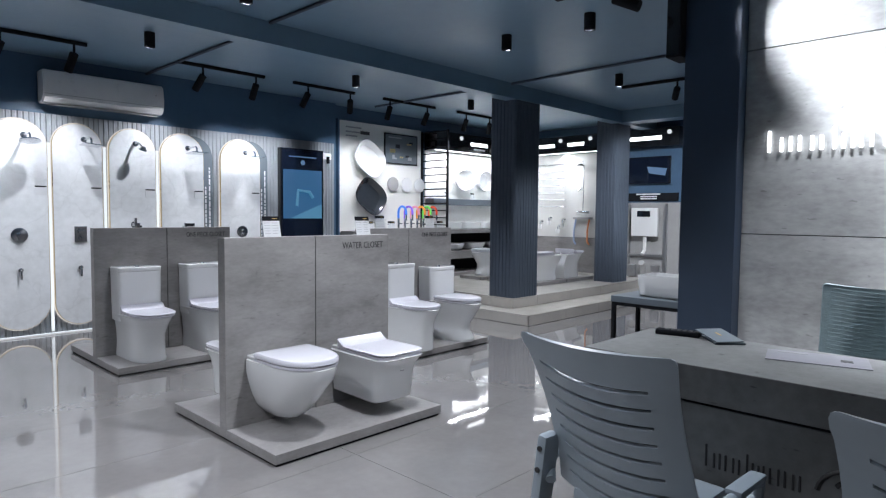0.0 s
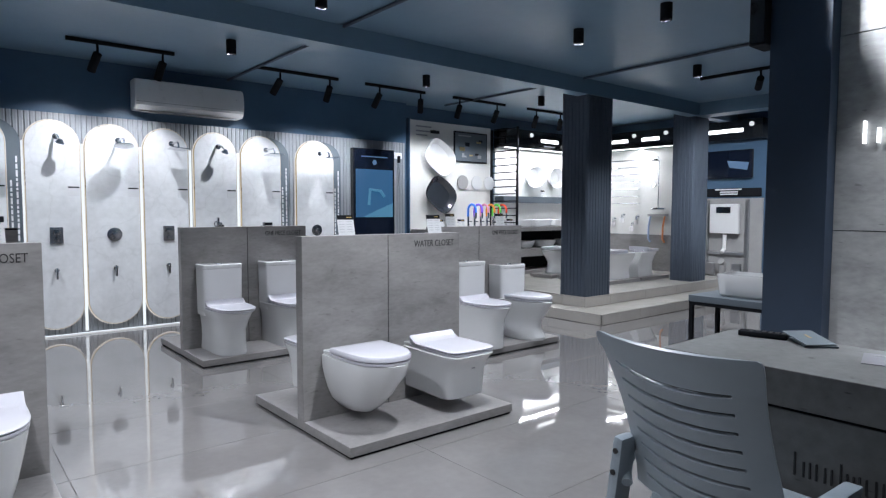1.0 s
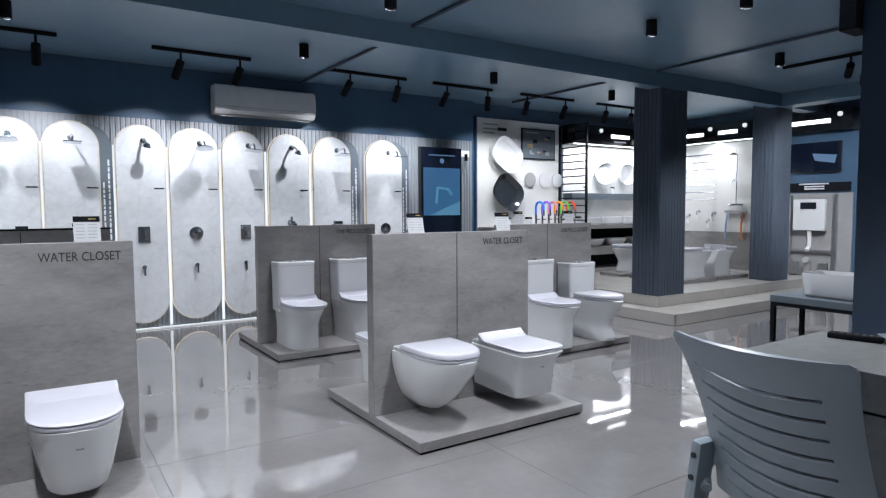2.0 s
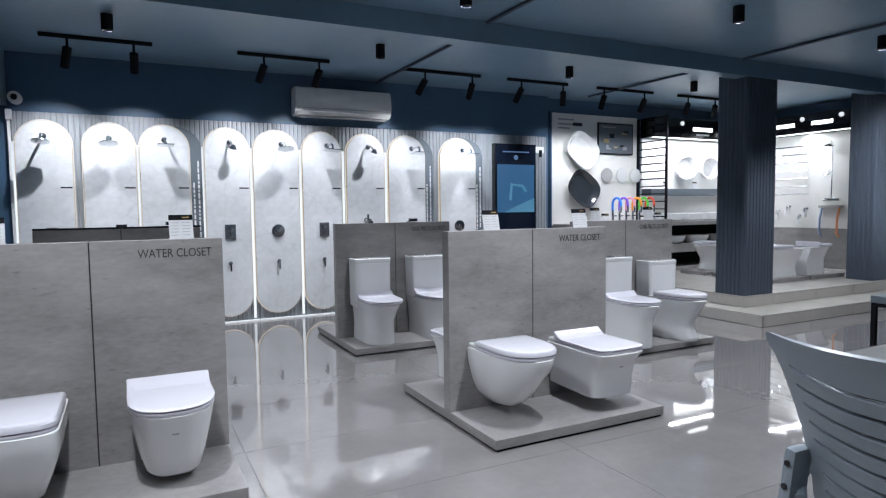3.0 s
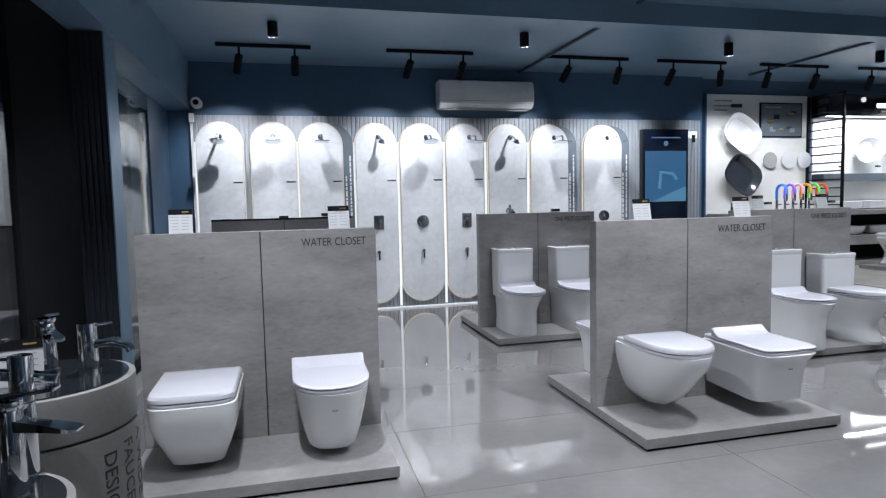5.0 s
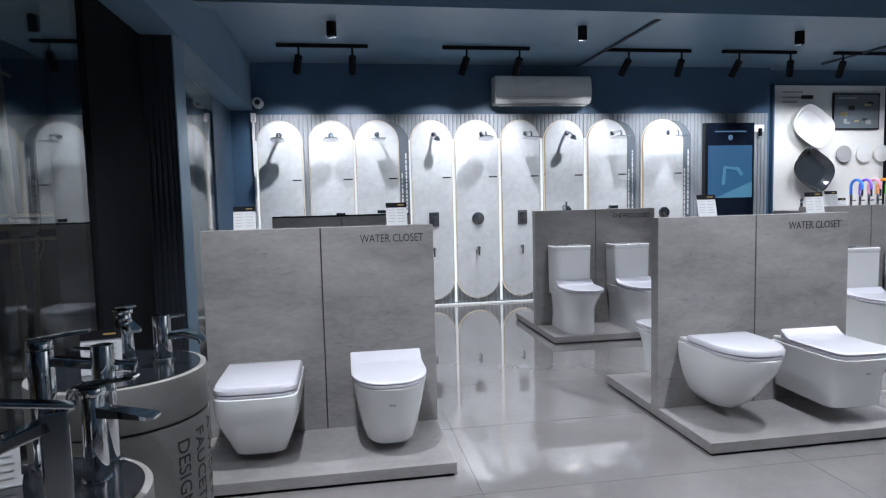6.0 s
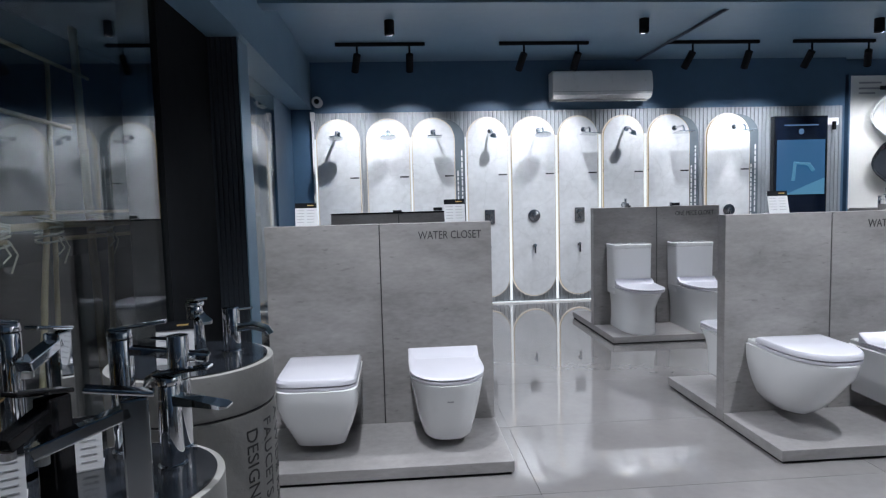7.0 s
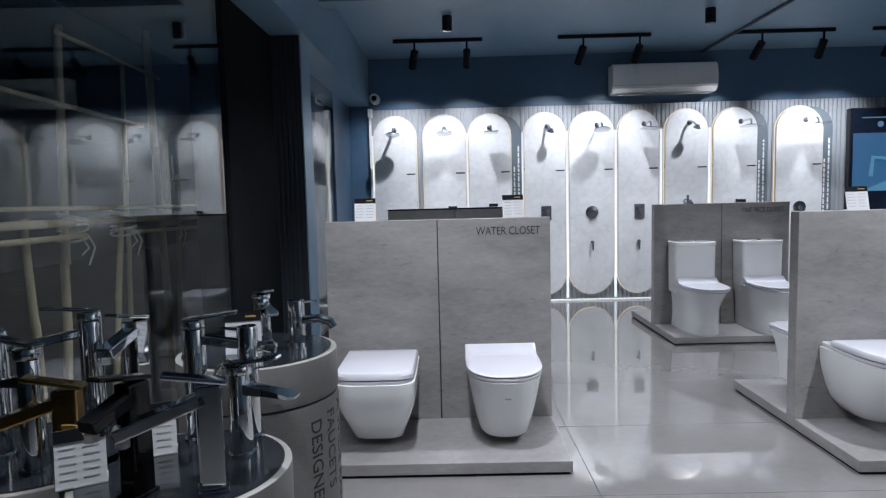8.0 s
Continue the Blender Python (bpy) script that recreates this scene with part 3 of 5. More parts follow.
def display_unit(x0, y0, sign, label, dark_top=False, plinth=0.067, depth=1.24, setback=0.53, top=1.168):
    """A cement board panel standing across a low plinth; front of the plinth at y0."""
    t = thing("display_stand", pose(x0, y0, 0), label, "display stand", "display stands")
    w = 1.22
    part("plinth", box(0, w, 0, setback - 0.002, 0.014, plinth, 0.003), M_CONC, t)
    part("plinth", box(0, w, setback + 0.082, depth, 0.014, plinth, 0.003), M_CONC, t)
    part("kick_strip", box(0.012, w - 0.012, 0.012, depth - 0.012, 0.0, 0.0145), M_BLACK, t, "black recessed kick strip")
    for a, b in ((0, w / 2 - 0.003), (w / 2 + 0.003, w)):
        part("board", box(a, b, setback, setback + 0.08, 0.016, top, 0.002), M_CONC, t)
    part("joint", box(w / 2 - 0.0035, w / 2 + 0.0035, setback + 0.004, setback + 0.076, 0.02, top - 0.004), M_INK, t, "dark joint between the boards")
    if dark_top:
        part("cap_strip", box(0, w, setback - 0.003, setback + 0.083, top + 0.001, top + 0.014, 0.002), M_BLACK, t, "black cap strip")
    if sign:
        width = 0.345 if sign.startswith("WATER") else 0.375
        bm = fit_width(lettering(sign, 0.062), width)
        part("lettering", bm, M_INK, t, "dark raised capital letters", m=pose(w - width - 0.055, setback - 0.0012, top - 0.088))
    return t


CX, CY = 1.85, 2.64
LX, LY = -0.63, 2.73
RX, RY = 1.90, 5.07
QX, QY = 3.80, 3.88
display_unit(LX - 0.008, LY - 0.03, "WATER CLOSET", "grey cement-look display stand with two wall-hung toilets", setback=0.59, depth=1.27)
display_unit(CX, CY, "WATER CLOSET", "grey cement-look display stand in the middle of the floor")
display_unit(RX, RY, "ONE PIECE CLOSET", "grey cement-look display stand with one-piece toilets before the showers")
display_unit(QX, QY, "ONE PIECE CLOSET", "grey cement-look display stand with toilets beside the platform")
display_unit(-0.52, 5.07, "", "grey cement-look display stand with a black cap strip", dark_top=True)
wall_hung("taper_square", pose(LX + 0.295, LY + 0.558, 0.067) @ Matrix.Diagonal((1.06, 1.02, 1, 1)), "white square wall-hung toilet with a thick closed lid")
wall_hung("taper_round", pose(LX + 0.925, LY + 0.558, 0.067) @ Matrix.Diagonal((1.04, 1.04, 1, 1)), "white tapered wall-hung toilet with a slim closed lid")
wall_hung("round", pose(CX + 0.31, CY + 0.528, 0.067), "white rounded wall-hung toilet with a domed closed lid")
wall_hung("square", pose(CX + 0.905, CY + 0.528, 0.067), "white boxy wall-hung toilet with a slim flared lid")
for dx, st in ((0.32, "square"), (0.90, "taper_round")):
    wall_hung(st, pose(CX + dx, CY + 0.612, 0.067, 0, 0, 180), "white wall-hung toilet on the rear of the display stand")
    wall_hung("taper_round" if st == "square" else "round", pose(LX + dx, LY + 0.642, 0.067, 0, 0, 180), "white wall-hung toilet on the rear of the display stand")
    wall_hung("round", pose(-0.52 + dx, 5.07 + 0.528, 0.067), "white wall-hung toilet hidden behind the front stand")
floor_toilet("skirted", pose(RX + 0.30, RY + 0.52, 0.067), "white one-piece toilet with a slim tall tank")
floor_toilet("straight", pose(RX + 0.885, RY + 0.52, 0.067), "white one-piece toilet with straight skirted base")
floor_toilet("straight", pose(QX + 0.335, QY + 0.52, 0.067), "white one-piece toilet with a tall square tank")
floor_toilet("coupled", pose(QX + 0.92, QY + 0.52, 0.067), "white two-piece toilet with rounded tank and waisted pedestal")
for x, y in ((LX + 0.21, LY + 0.60), (LX + 1.02, LY + 0.60), (CX + 0.33, CY + 0.57), (CX + 1.03, CY + 0.57), (QX + 0.28, QY + 0.57), (QX + 0.95, QY + 0.57)):
    info_card(pose(x, y, 1.1685, 0, 0, random.uniform(-6, 6)))

# ---- shower wall ----
ribbed = solid("wall_panel_fluted", box(-0.86, 5.66, WALL - 0.012, WALL - 0.0005, 0.0, 2.32), M_FLUTE, "pale grey fluted wall panelling lit from above", "wall panelling", "structure")
flutes_on(ribbed, -0.86, 5.66, WALL - 0.012, 0.0, 2.32, 0.05, 0.012, M_FLUTE)
solid("trim_corner", box(-0.885, -0.86, WALL - 0.04, WALL - 0.0005, 0.0, 2.33, 0.002), M_WHITE, "white corner trim of the shower wall", "trim", "structure")

ARCHES = [(-0.826, -0.338), (-0.245, 0.246), (0.287, 0.777), (0.938, 1.418), (1.468, 1.990), (2.040, 2.515), (2.590, 3.085), (3.150, 3.660), (3.885, 4.425)]
FACE = WALL - 0.075


def arch_panel(i, x0, x1):
    cx, w = (x0 + x1) / 2, x1 - x0
    t = thing("shower_display", pose(cx, WALL, 0), "pale marble stadium-shaped shower display with glowing edges", "shower display", "shower displays")
    part("slab", outline_plate(stadium(0, w, 0.09, 2.235), -0.075, -0.045), M_MARBLE, t)
    part("trim", outline_plate(stadium(0, w + 0.008, 0.086, 2.239), -0.073, -0.048), M_BRASS, t, "thin brass edge trim")
    part("edge_light", outline_plate(stadium(0, w + 0.026, 0.077, 2.248), -0.0475, -0.038), G_WARM, t, "glowing light strip behind the edge")
    part("spacer", outline_plate(stadium(0, w - 0.16, 0.17, 2.15), -0.0355, -0.024), M_BLACK, t)
    for cz, hw in ((1.53, 0.045),):
        part("tag", box(w / 2 - 0.115, w / 2 - 0.012, -0.079, -0.0755, 1.47, 1.565, 0.001), M_CARD, t, "white price tag")
        part("tag_header", box(w / 2 - 0.115, w / 2 - 0.012, -0.081, -0.0792, 1.552, 1.567), M_BLACK, t, "black tag header")
    if i in (0, 1, 2, 6, 7):
        part("code_tag", box(-0.02 + 0.05 * (i % 2), 0.085 + 0.05 * (i % 2), -0.080, -0.0755, 1.115 + 0.02 * (i % 3), 1.15 + 0.02 * (i % 3), 0.001), M_BLACK, t, "small black product tag")
    return t


def overhead_shower(m, style, arm, r=0.1):
    t = thing("overhead_shower", m, "chrome %s overhead shower on a wall arm" % ("round" if style == "round" else "square" if style == "square" else "small"), "shower head", "shower heads")
    part("flange", cyl(0.03, 0, 0.012, 24, m=pose(0, 0, 0, 90), bev=0.002), M_SATIN, t)
    if style == "small":
        part("arm", tube([(0, 0, 0)] + arc((0, -0.05, -0.0), 0.02, 90, 100, 2, "yz") + [(0, -arm * 0.6, 0.0), (0.01, -arm, -0.05)], 0.011), M_SATIN, t)
        part("head", cyl(0.045, -0.012, 0.03, 24, 0.018, m=pose(0.012, -arm - 0.01, -0.07, 25, 12, 0)), M_SATIN, t, smooth=True)
    else:
        part("arm", tube([(0, 0, 0), (0, -arm + 0.05, 0)] + arc((0, -arm + 0.05, -0.04), 0.04, 90, 180, 6, "yz") + [(0, -arm + 0.01, -0.06)], 0.011), M_SATIN, t, smooth=True)
        if style == "round":
            part("head", cyl(r, -0.006, 0.006, 40, r - 0.004, m=pose(0, -arm + 0.01, -0.075, -13, random.uniform(-5, 5), 0), bev=0.002), M_SATIN, t, smooth=True)
        else:
            part("head", box(-r, r, -r, r, -0.006, 0.004, 0.003), M_SATIN, t, m=pose(0, -arm + 0.01, -0.075, -4, random.uniform(-5, 5), 0))
        part("joint", cyl(0.02, -0.072, -0.052, 20, 0.012, m=pose(0, -arm + 0.01, 0)), M_SATIN, t, smooth=True)
    return t


def valve(m, style):
    t = thing("shower_mixer", m, "chrome concealed shower mixer plate with lever", "shower mixer", "shower mixers")
    if style == "round":
        part("plate", cyl(0.075, 0, 0.012, 36, m=pose(0, 0, 0, 90), bev=0.003), M_SATIN, t, smooth=True)
        part("knob", cyl(0.032, 0.012, 0.05, 24, 0.028, m=pose(0, 0, 0, 90), bev=0.003), M_SATIN, t, smooth=True)
    else:
        part("plate", box(-0.06, 0.06, -0.012, 0, -0.085, 0.085, 0.004), M_SATIN, t)
        part("knob", cyl(0.03, 0.012, 0.05, 24, m=pose(0, 0, 0.03, 90), bev=0.003), M_SATIN, t, smooth=True)
        part("knob", cyl(0.022, 0.012, 0.04, 24, m=pose(0, 0, -0.045, 90), bev=0.003), M_SATIN, t, smooth=True)
    part("lever", box(-0.005, 0.005, -0.06, -0.045, -0.055, 0.005, 0.002), M_SATIN, t)
    return t


def hand_tap(m):
    t = thing("hand_spray", m, "small chrome hand spray hook with hose", "hand spray", "hand sprays")
    part("hook", cyl(0.022, 0, 0.03, 20, m=pose(0, 0, 0, 90), bev=0.002), M_SATIN, t)
    part("sprayer", tube([(0.0, -0.035, 0.02), (0.0, -0.05, -0.01), (0.0, -0.045, -0.09)], 0.011), M_SATIN, t, smooth=True)
    return t


def spout(m):
    t = thing("bath_spout", m, "chrome wall spout with lever", "bath spout", "bath spouts")
    part("body", box(-0.03, 0.03, -0.10, 0, -0.02, 0.02, 0.006), M_SATIN, t)
    part("lever", box(-0.012, 0.012, -0.06, -0.03, 0.02, 0.075, 0.004), M_SATIN, t)
    part("flange", cyl(0.035, 0, 0.008, 24, m=pose(0, 0, 0, 90)), M_SATIN, t)
    return t


HEADS = ["round", "round", "square", "small", "round", "square", "small", "square", "square"]
for i, (x0, x1) in enumerate(ARCHES):
    arch_panel(i, x0, x1)
    cx = (x0 + x1) / 2
    overhead_shower(pose(cx + (0.03 if HEADS[i] == "small" else 0.06 if i > 3 else 0.0), FACE - 0.0005, 2.075), HEADS[i], 0.19 if HEADS[i] == "small" else 0.27, (0.082, 0.092, 0.08, 0.04, 0.095, 0.09, 0.04, 0.095, 0.095)[i])
    if i in (3, 5, 8):
        valve(pose(cx + 0.01, FACE - 0.0005, 1.06), "square" if i != 8 else "round")
    elif i in (1, 4):
        valve(pose(cx, FACE - 0.0005, 1.06), "round")
    elif i in (6, 7):
        spout(pose(cx + 0.0, FACE - 0.0005, 1.16 if i == 6 else 1.10))
    else:
        valve(pose(cx, FACE - 0.0005, 1.06), "square")
    hand_tap(pose(cx + 0.0, FACE - 0.0005, 0.70))

# dark backing boards with vertical lettering bars, and light bars in the gaps
for x in (0.777, 3.660, 4.425):
    t = thing("slogan_board", pose(x, WALL, 0), "grey-blue slogan board with rows of small white vertical text", "slogan board", "slogan boards")
    pts = [(-0.30, 0.09), (0.135, 0.09), (0.135, 1.98)] + [(-0.115 + 0.25 * math.cos(a), 1.98 + 0.25 * math.sin(a)) for a in (math.pi * k / 14 / 2 for k in range(1, 15))] + [(-0.30, 2.23)]
    part("board", outline_plate(pts, -0.0345, -0.0245), M_LEADER, t)
    rng = random.Random(int(x * 100))
    for col, (z0, z1) in ((0.045, (0.75, 1.62)), (0.095, (1.02, 1.86))):
        z = z1
        while z > z0:
            ln = rng.uniform(0.02, 0.075)
            part("text_bar", box(col - 0.0085, col + 0.0085, -0.0375, -0.035, z - ln, z), M_WHITEINK, t)
            z -= ln + 0.014
for xa, z0 in ((-0.843, 0.1), (0.2665, 0.1), (0.925, 0.1), (1.443, 0.1), (2.015, 0.1), (2.552, 0.1), (3.118, 0.1)):
    t = thing("light_bar", pose(xa, WALL, 0), "slim white glowing light bar between shower panels", "light bar", "light bars")
    part("profile", box(-0.016, 0.016, -0.04, -0.026, 0.03, 2.02), M_WHITE, t)
    part("diffuser", box(-0.013, 0.013, -0.046, -0.0405, 0.04, 2.01), G_LED, t, "glowing white diffuser")

t = thing("light_bar", pose(0, WALL, 0), "low glowing light line along the foot of the shower wall", "light bar")
part("profile", box(-0.86, 4.70, -0.060, -0.028, 0.0, 0.014), M_WHITE, t)
part("diffuser", box(-0.855, 4.695, -0.057, -0.031, 0.0145, 0.019), G_LED, t, "glowing white diffuser")

# air conditioner
ac = thing("air_conditioner", pose(2.54, WALL - 0.0005, 2.42), "white split air conditioner mounted on the navy wall", "air conditioner")
prof = [(0, 0.0), (-0.17, 0.0), (-0.215, 0.045), (-0.225, 0.13), (-0.22, 0.26), (-0.20, 0.315), (-0.16, 0.33), (0, 0.33)]
bm = bmesh.new()
va = [bm.verts.new((-0.60, y, z)) for y, z in prof]
vb = [bm.verts.new((0.60, y, z)) for y, z in prof]
for k in range(len(prof)):
    bm.faces.new((va[k], va[(k + 1) % 8], vb[(k + 1) % 8], vb[k]))
bm.faces.new(va)
bm.faces.new(vb[::-1])
bmesh.ops.bevel(bm, geom=[e for e in bm.edges if abs(e.verts[0].co.x) == abs(e.verts[1].co.x) and e.verts[0].co.x == e.verts[1].co.x], offset=0.012, segments=3, affect='EDGES')
part("casing", bm, M_WHITE, ac, smooth=True)
part("louvre", box(-0.54, 0.54, -0.19, -0.10, -0.005, 0.004, 0.002), M_GREYBOX, ac, m=pose(0, 0.0, -0.002, 8))
part("seam", box(-0.597, 0.597, -0.2265, -0.2235, 0.078, 0.082), M_GREYBOX, ac)
part("display_dot", box(0.50, 0.515, -0.2285, -0.2255, 0.20, 0.205), M_GREYINK, ac)

# advertising screen on a bracket
scr = thing("advertising_screen", pose(5.06, WALL - 0.06, 0), "tall black advertising screen showing a blue faucet picture", "screen")
part("housing", box(-0.345, 0.345, -0.05, 0.03, 0.30, 2.19, 0.008), M_BLACKGLOSS, scr)
part("glass", box(-0.325, 0.325, -0.056, -0.0505, 0.33, 2.17, 0.002), M_SCREEN, scr)
part("picture", box(-0.31, 0.31, -0.0585, -0.0565, 1.23, 1.90), G_CYAN, scr, "glowing blue picture")
part("picture_sink", outline_plate([(-0.20, 1.23), (0.31, 1.23), (0.31, 1.43), (0.12, 1.36)], -0.0605, -0.059), G_PALE, scr, "pale basin in the picture")
part("picture_tap", tube([(-0.10, -0.062, 1.40), (-0.08, -0.062, 1.62), (0.10, -0.062, 1.60), (0.16, -0.062, 1.52)], 0.022, 8), G_PALE, scr, "pale tap in the picture")
part("caption_bar", box(-0.22, 0.22, -0.0585, -0.0565, 2.07, 2.085), G_FILM, scr)
part("emblem", cyl(0.035, 0, 0.002, 24, m=pose(0, -0.0565, 2.0, 90)), G_FILM, scr)
part("foot", box(-0.2, 0.2, -0.2, 0.05, 0.0, 0.30, 0.01), M_BLACK, scr)
brk = thing("wall_bracket", pose(5.50, WALL, 2.12), "white wall bracket with a small black clip", "bracket")
part("plate", box(-0.06, 0.09, -0.05, -0.026, -0.04, 0.05, 0.006), M_WHITE, brk)
part("clip", box(0.0, 0.03, -0.09, -0.051, -0.10, 0.0, 0.004), M_BLACK, brk)

# security camera
cc = thing("security_camera", pose(-0.80, WALL - 0.0005, 2.44), "small white bullet security camera on the wall", "security camera")
part("base", cyl(0.045, 0, 0.02, 24, m=pose(0, 0, 0, 90), bev=0.003), M_WHITE, cc)
part("barrel", cyl(0.058, 0.02, 0.15, 28, m=pose(0, 0, 0, 90), bev=0.006), M_WHITE, cc, smooth=True)
part("lens", cyl(0.03, 0.15, 0.154, 24, m=pose(0, 0, 0, 90)), M_BLACKGLOSS, cc)
jb = thing("junction_box", pose(-0.86, WALL - 0.02, 2.30), "small white cable box in the corner", "cable box")
part("box", box(-0.03, 0.02, -0.06, 0.0, -0.07, 0.03, 0.006), M_WHITE, jb)

# ---- ceiling fittings ----


def can(r, z0, z1, wall=0.005, recess=0.05):
    """An open lamp can, its mouth at z0."""
    bm = bmesh.new()
    prof = [(0.0, z1), (r, z1), (r, z0), (r - wall, z0), (r - wall, z0 + recess), (0.0, z0 + recess)]
    rings = [[bm.verts.new((max(q, 0.0005) * math.cos(a), max(q, 0.0005) * math.sin(a), z)) for a in (2 * math.pi * k / 24 for k in range(24))] for q, z in prof]
    for a, b in zip(rings, rings[1:]):
        for k in range(24):
            bm.faces.new((a[k], a[(k + 1) % 24], b[(k + 1) % 24], b[k]))
    return bm



def track_light(x0, x1, heads, y, m=Matrix(), aims=None):
    t = thing("track_light", m @ pose(0, y, CEIL), "black ceiling track with two cylindrical spot heads", "track light", "track lights")
    part("rail", box(x0, x1, -0.017, 0.017, -0.035, -0.001, 0.002), M_BLACK, t)
    for hx in heads:
        tilt = look((hx, 0, -0.12), (AIMS[hx], WALL - 6.5, 1.62 - CEIL)) if m == Matrix() else (m @ pose(0, y, CEIL)).inverted() @ look(m @ Vector((hx, y, CEIL - 0.12)), aims[hx])
        h = part("spot_head", can(0.038, -0.19, 0.0), M_BLACK, t, m=tilt, smooth=True)
        part("stem", cyl(0.011, 0.0, 0.09, 12), M_BLACK, h, m=tilt.inverted() @ pose(hx, 0, -0.12))
        part("lens", cyl(0.030, -0.1425, -0.1405, 24), G_LENS, h, "glowing lens")
    return t


for x0, x1, heads in TRACKS:
    track_light(x0, x1, heads, 6.50)
track_light(-0.5, 0.5, (-0.2,), 0, pose(7.33, 3.2, 0, 0, 0, 90), {-0.2: (EAST, 4.75, 1.3)})
track_light(-0.45, 0.6, (-0.13, 0.13), 0, pose(4.1, 1.9, 0, 0, 0, 90), {-0.13: (4.6, -0.6, 2.3), 0.13: (4.6, -0.6, 1.5)})
# a can for every DOWN entry, the added fill lamps at x -0.5 and 4.15 included
for x, y, _w in DOWN:
    t = thing("ceiling_downlight", pose(x, y, CEIL), "black cylinder ceiling downlight", "downlight", "ceiling downlights")
    part("can", can(0.045, -0.13, -0.001, 0.005, 0.045), M_BLACK, t, smooth=True)
    part("lens", cyl(0.038, -0.0875, -0.0855, 24), G_LENS, t, "glowing lens")
for pts in ([(3.03, 4.80, 0), (3.03, WALL - 0.01, 0)], [(6.25, 4.80, 0), (6.2, 7.1, 0)], [(6.25, 4.58, 0), (6.2, 2.2, 0)], [(2.98, 4.58, 0), (2.98, 2.6, 0)]):
    t = thing("conduit", pose(0, 0, CEIL - 0.016), "dark painted cable conduit along the ceiling", "conduit", "ceiling conduits")
    part("pipe", tube(pts, 0.0145, 10), M_COLUMN, t)

# ---- reception corner ----
def letter_bars(parent, material, length, height, depth, m, label):
    """A row of plain thin upright strokes standing for a word mark."""
    strokes = ((0.0, 1.0), (0.085, 0.66), (0.145, 0.70), (0.205, 0.70), (0.285, 0.66), (0.345, 0.66), (0.425, 1.0), (0.48, 0.68), (0.535, 0.62), (0.585, 0.68), (0.645, 0.66), (0.725, 0.70), (0.785, 0.70), (0.86, 0.66), (0.92, 0.66))
    w = 0.019 * length
    for x, h in strokes:
        part("letter_bar", box(x * length, x * length + w, -depth, 0, 0, h * height, w * 0.2), material, parent, label, m=m)


desk = thing("reception_desk", pose(2.5, 1.235, 0), "grey cement-look reception desk with a dark joint line", "desk")
part("top", box(0, 0.62, -2.6, 0, 0.625, 0.76, 0.003), M_DESK, desk)
part("front_panel", box(0.012, 0.036, -2.595, -0.005, 0.0, 0.612, 0.002), M_DESK, desk)
part("side_panel", box(0.038, 0.60, -0.03, -0.004, 0.0, 0.612, 0.002), M_DESK, desk)
part("side_panel", box(0.038, 0.60, -2.596, -2.57, 0.0, 0.612, 0.002), M_DESK, desk)
part("joint_strip", box(0.016, 0.60, -2.594, -0.006, 0.6125, 0.6245), M_BLACK, desk, "black joint strip under the top")
letter_bars(desk, M_INK, 0.34, 0.082, 0.006, pose(0.0115, -0.515, 0.39, 0, 0, -90), "black raised bar of a word mark")
for k, r in enumerate((0.10, 0.075, 0.05, 0.025)):
    part("emblem_arc", tube(arc((0.008, -0.98 - 0.02 * k, 0.40), r, 10 + 25 * k, 190 + 20 * k, 14, "yz"), 0.008, 8), M_INK, desk, "black curved emblem stroke")

brand = thing("wall_sign", pose(4.574, 1.165, 1.73), "glowing white raised word mark on the brand wall", "wall sign")
letter_bars(brand, G_SIGN, 0.86, 0.135, 0.02, pose(0, 0, 0, 0, 0, -90), "glowing white bar of a word mark")
spk = thing("wall_speaker", pose(4.50, 1.7235, 2.40), "black box loudspeaker on the pillar near the ceiling", "loudspeaker")
part("cabinet", box(-0.12, 0.10, -0.045, 0.06, 0.0, 0.42, 0.006), M_BLACK, spk)
part("grille", box(-0.128, -0.1205, -0.038, 0.053, 0.01, 0.41, 0.003), M_BLACKGLOSS, spk)


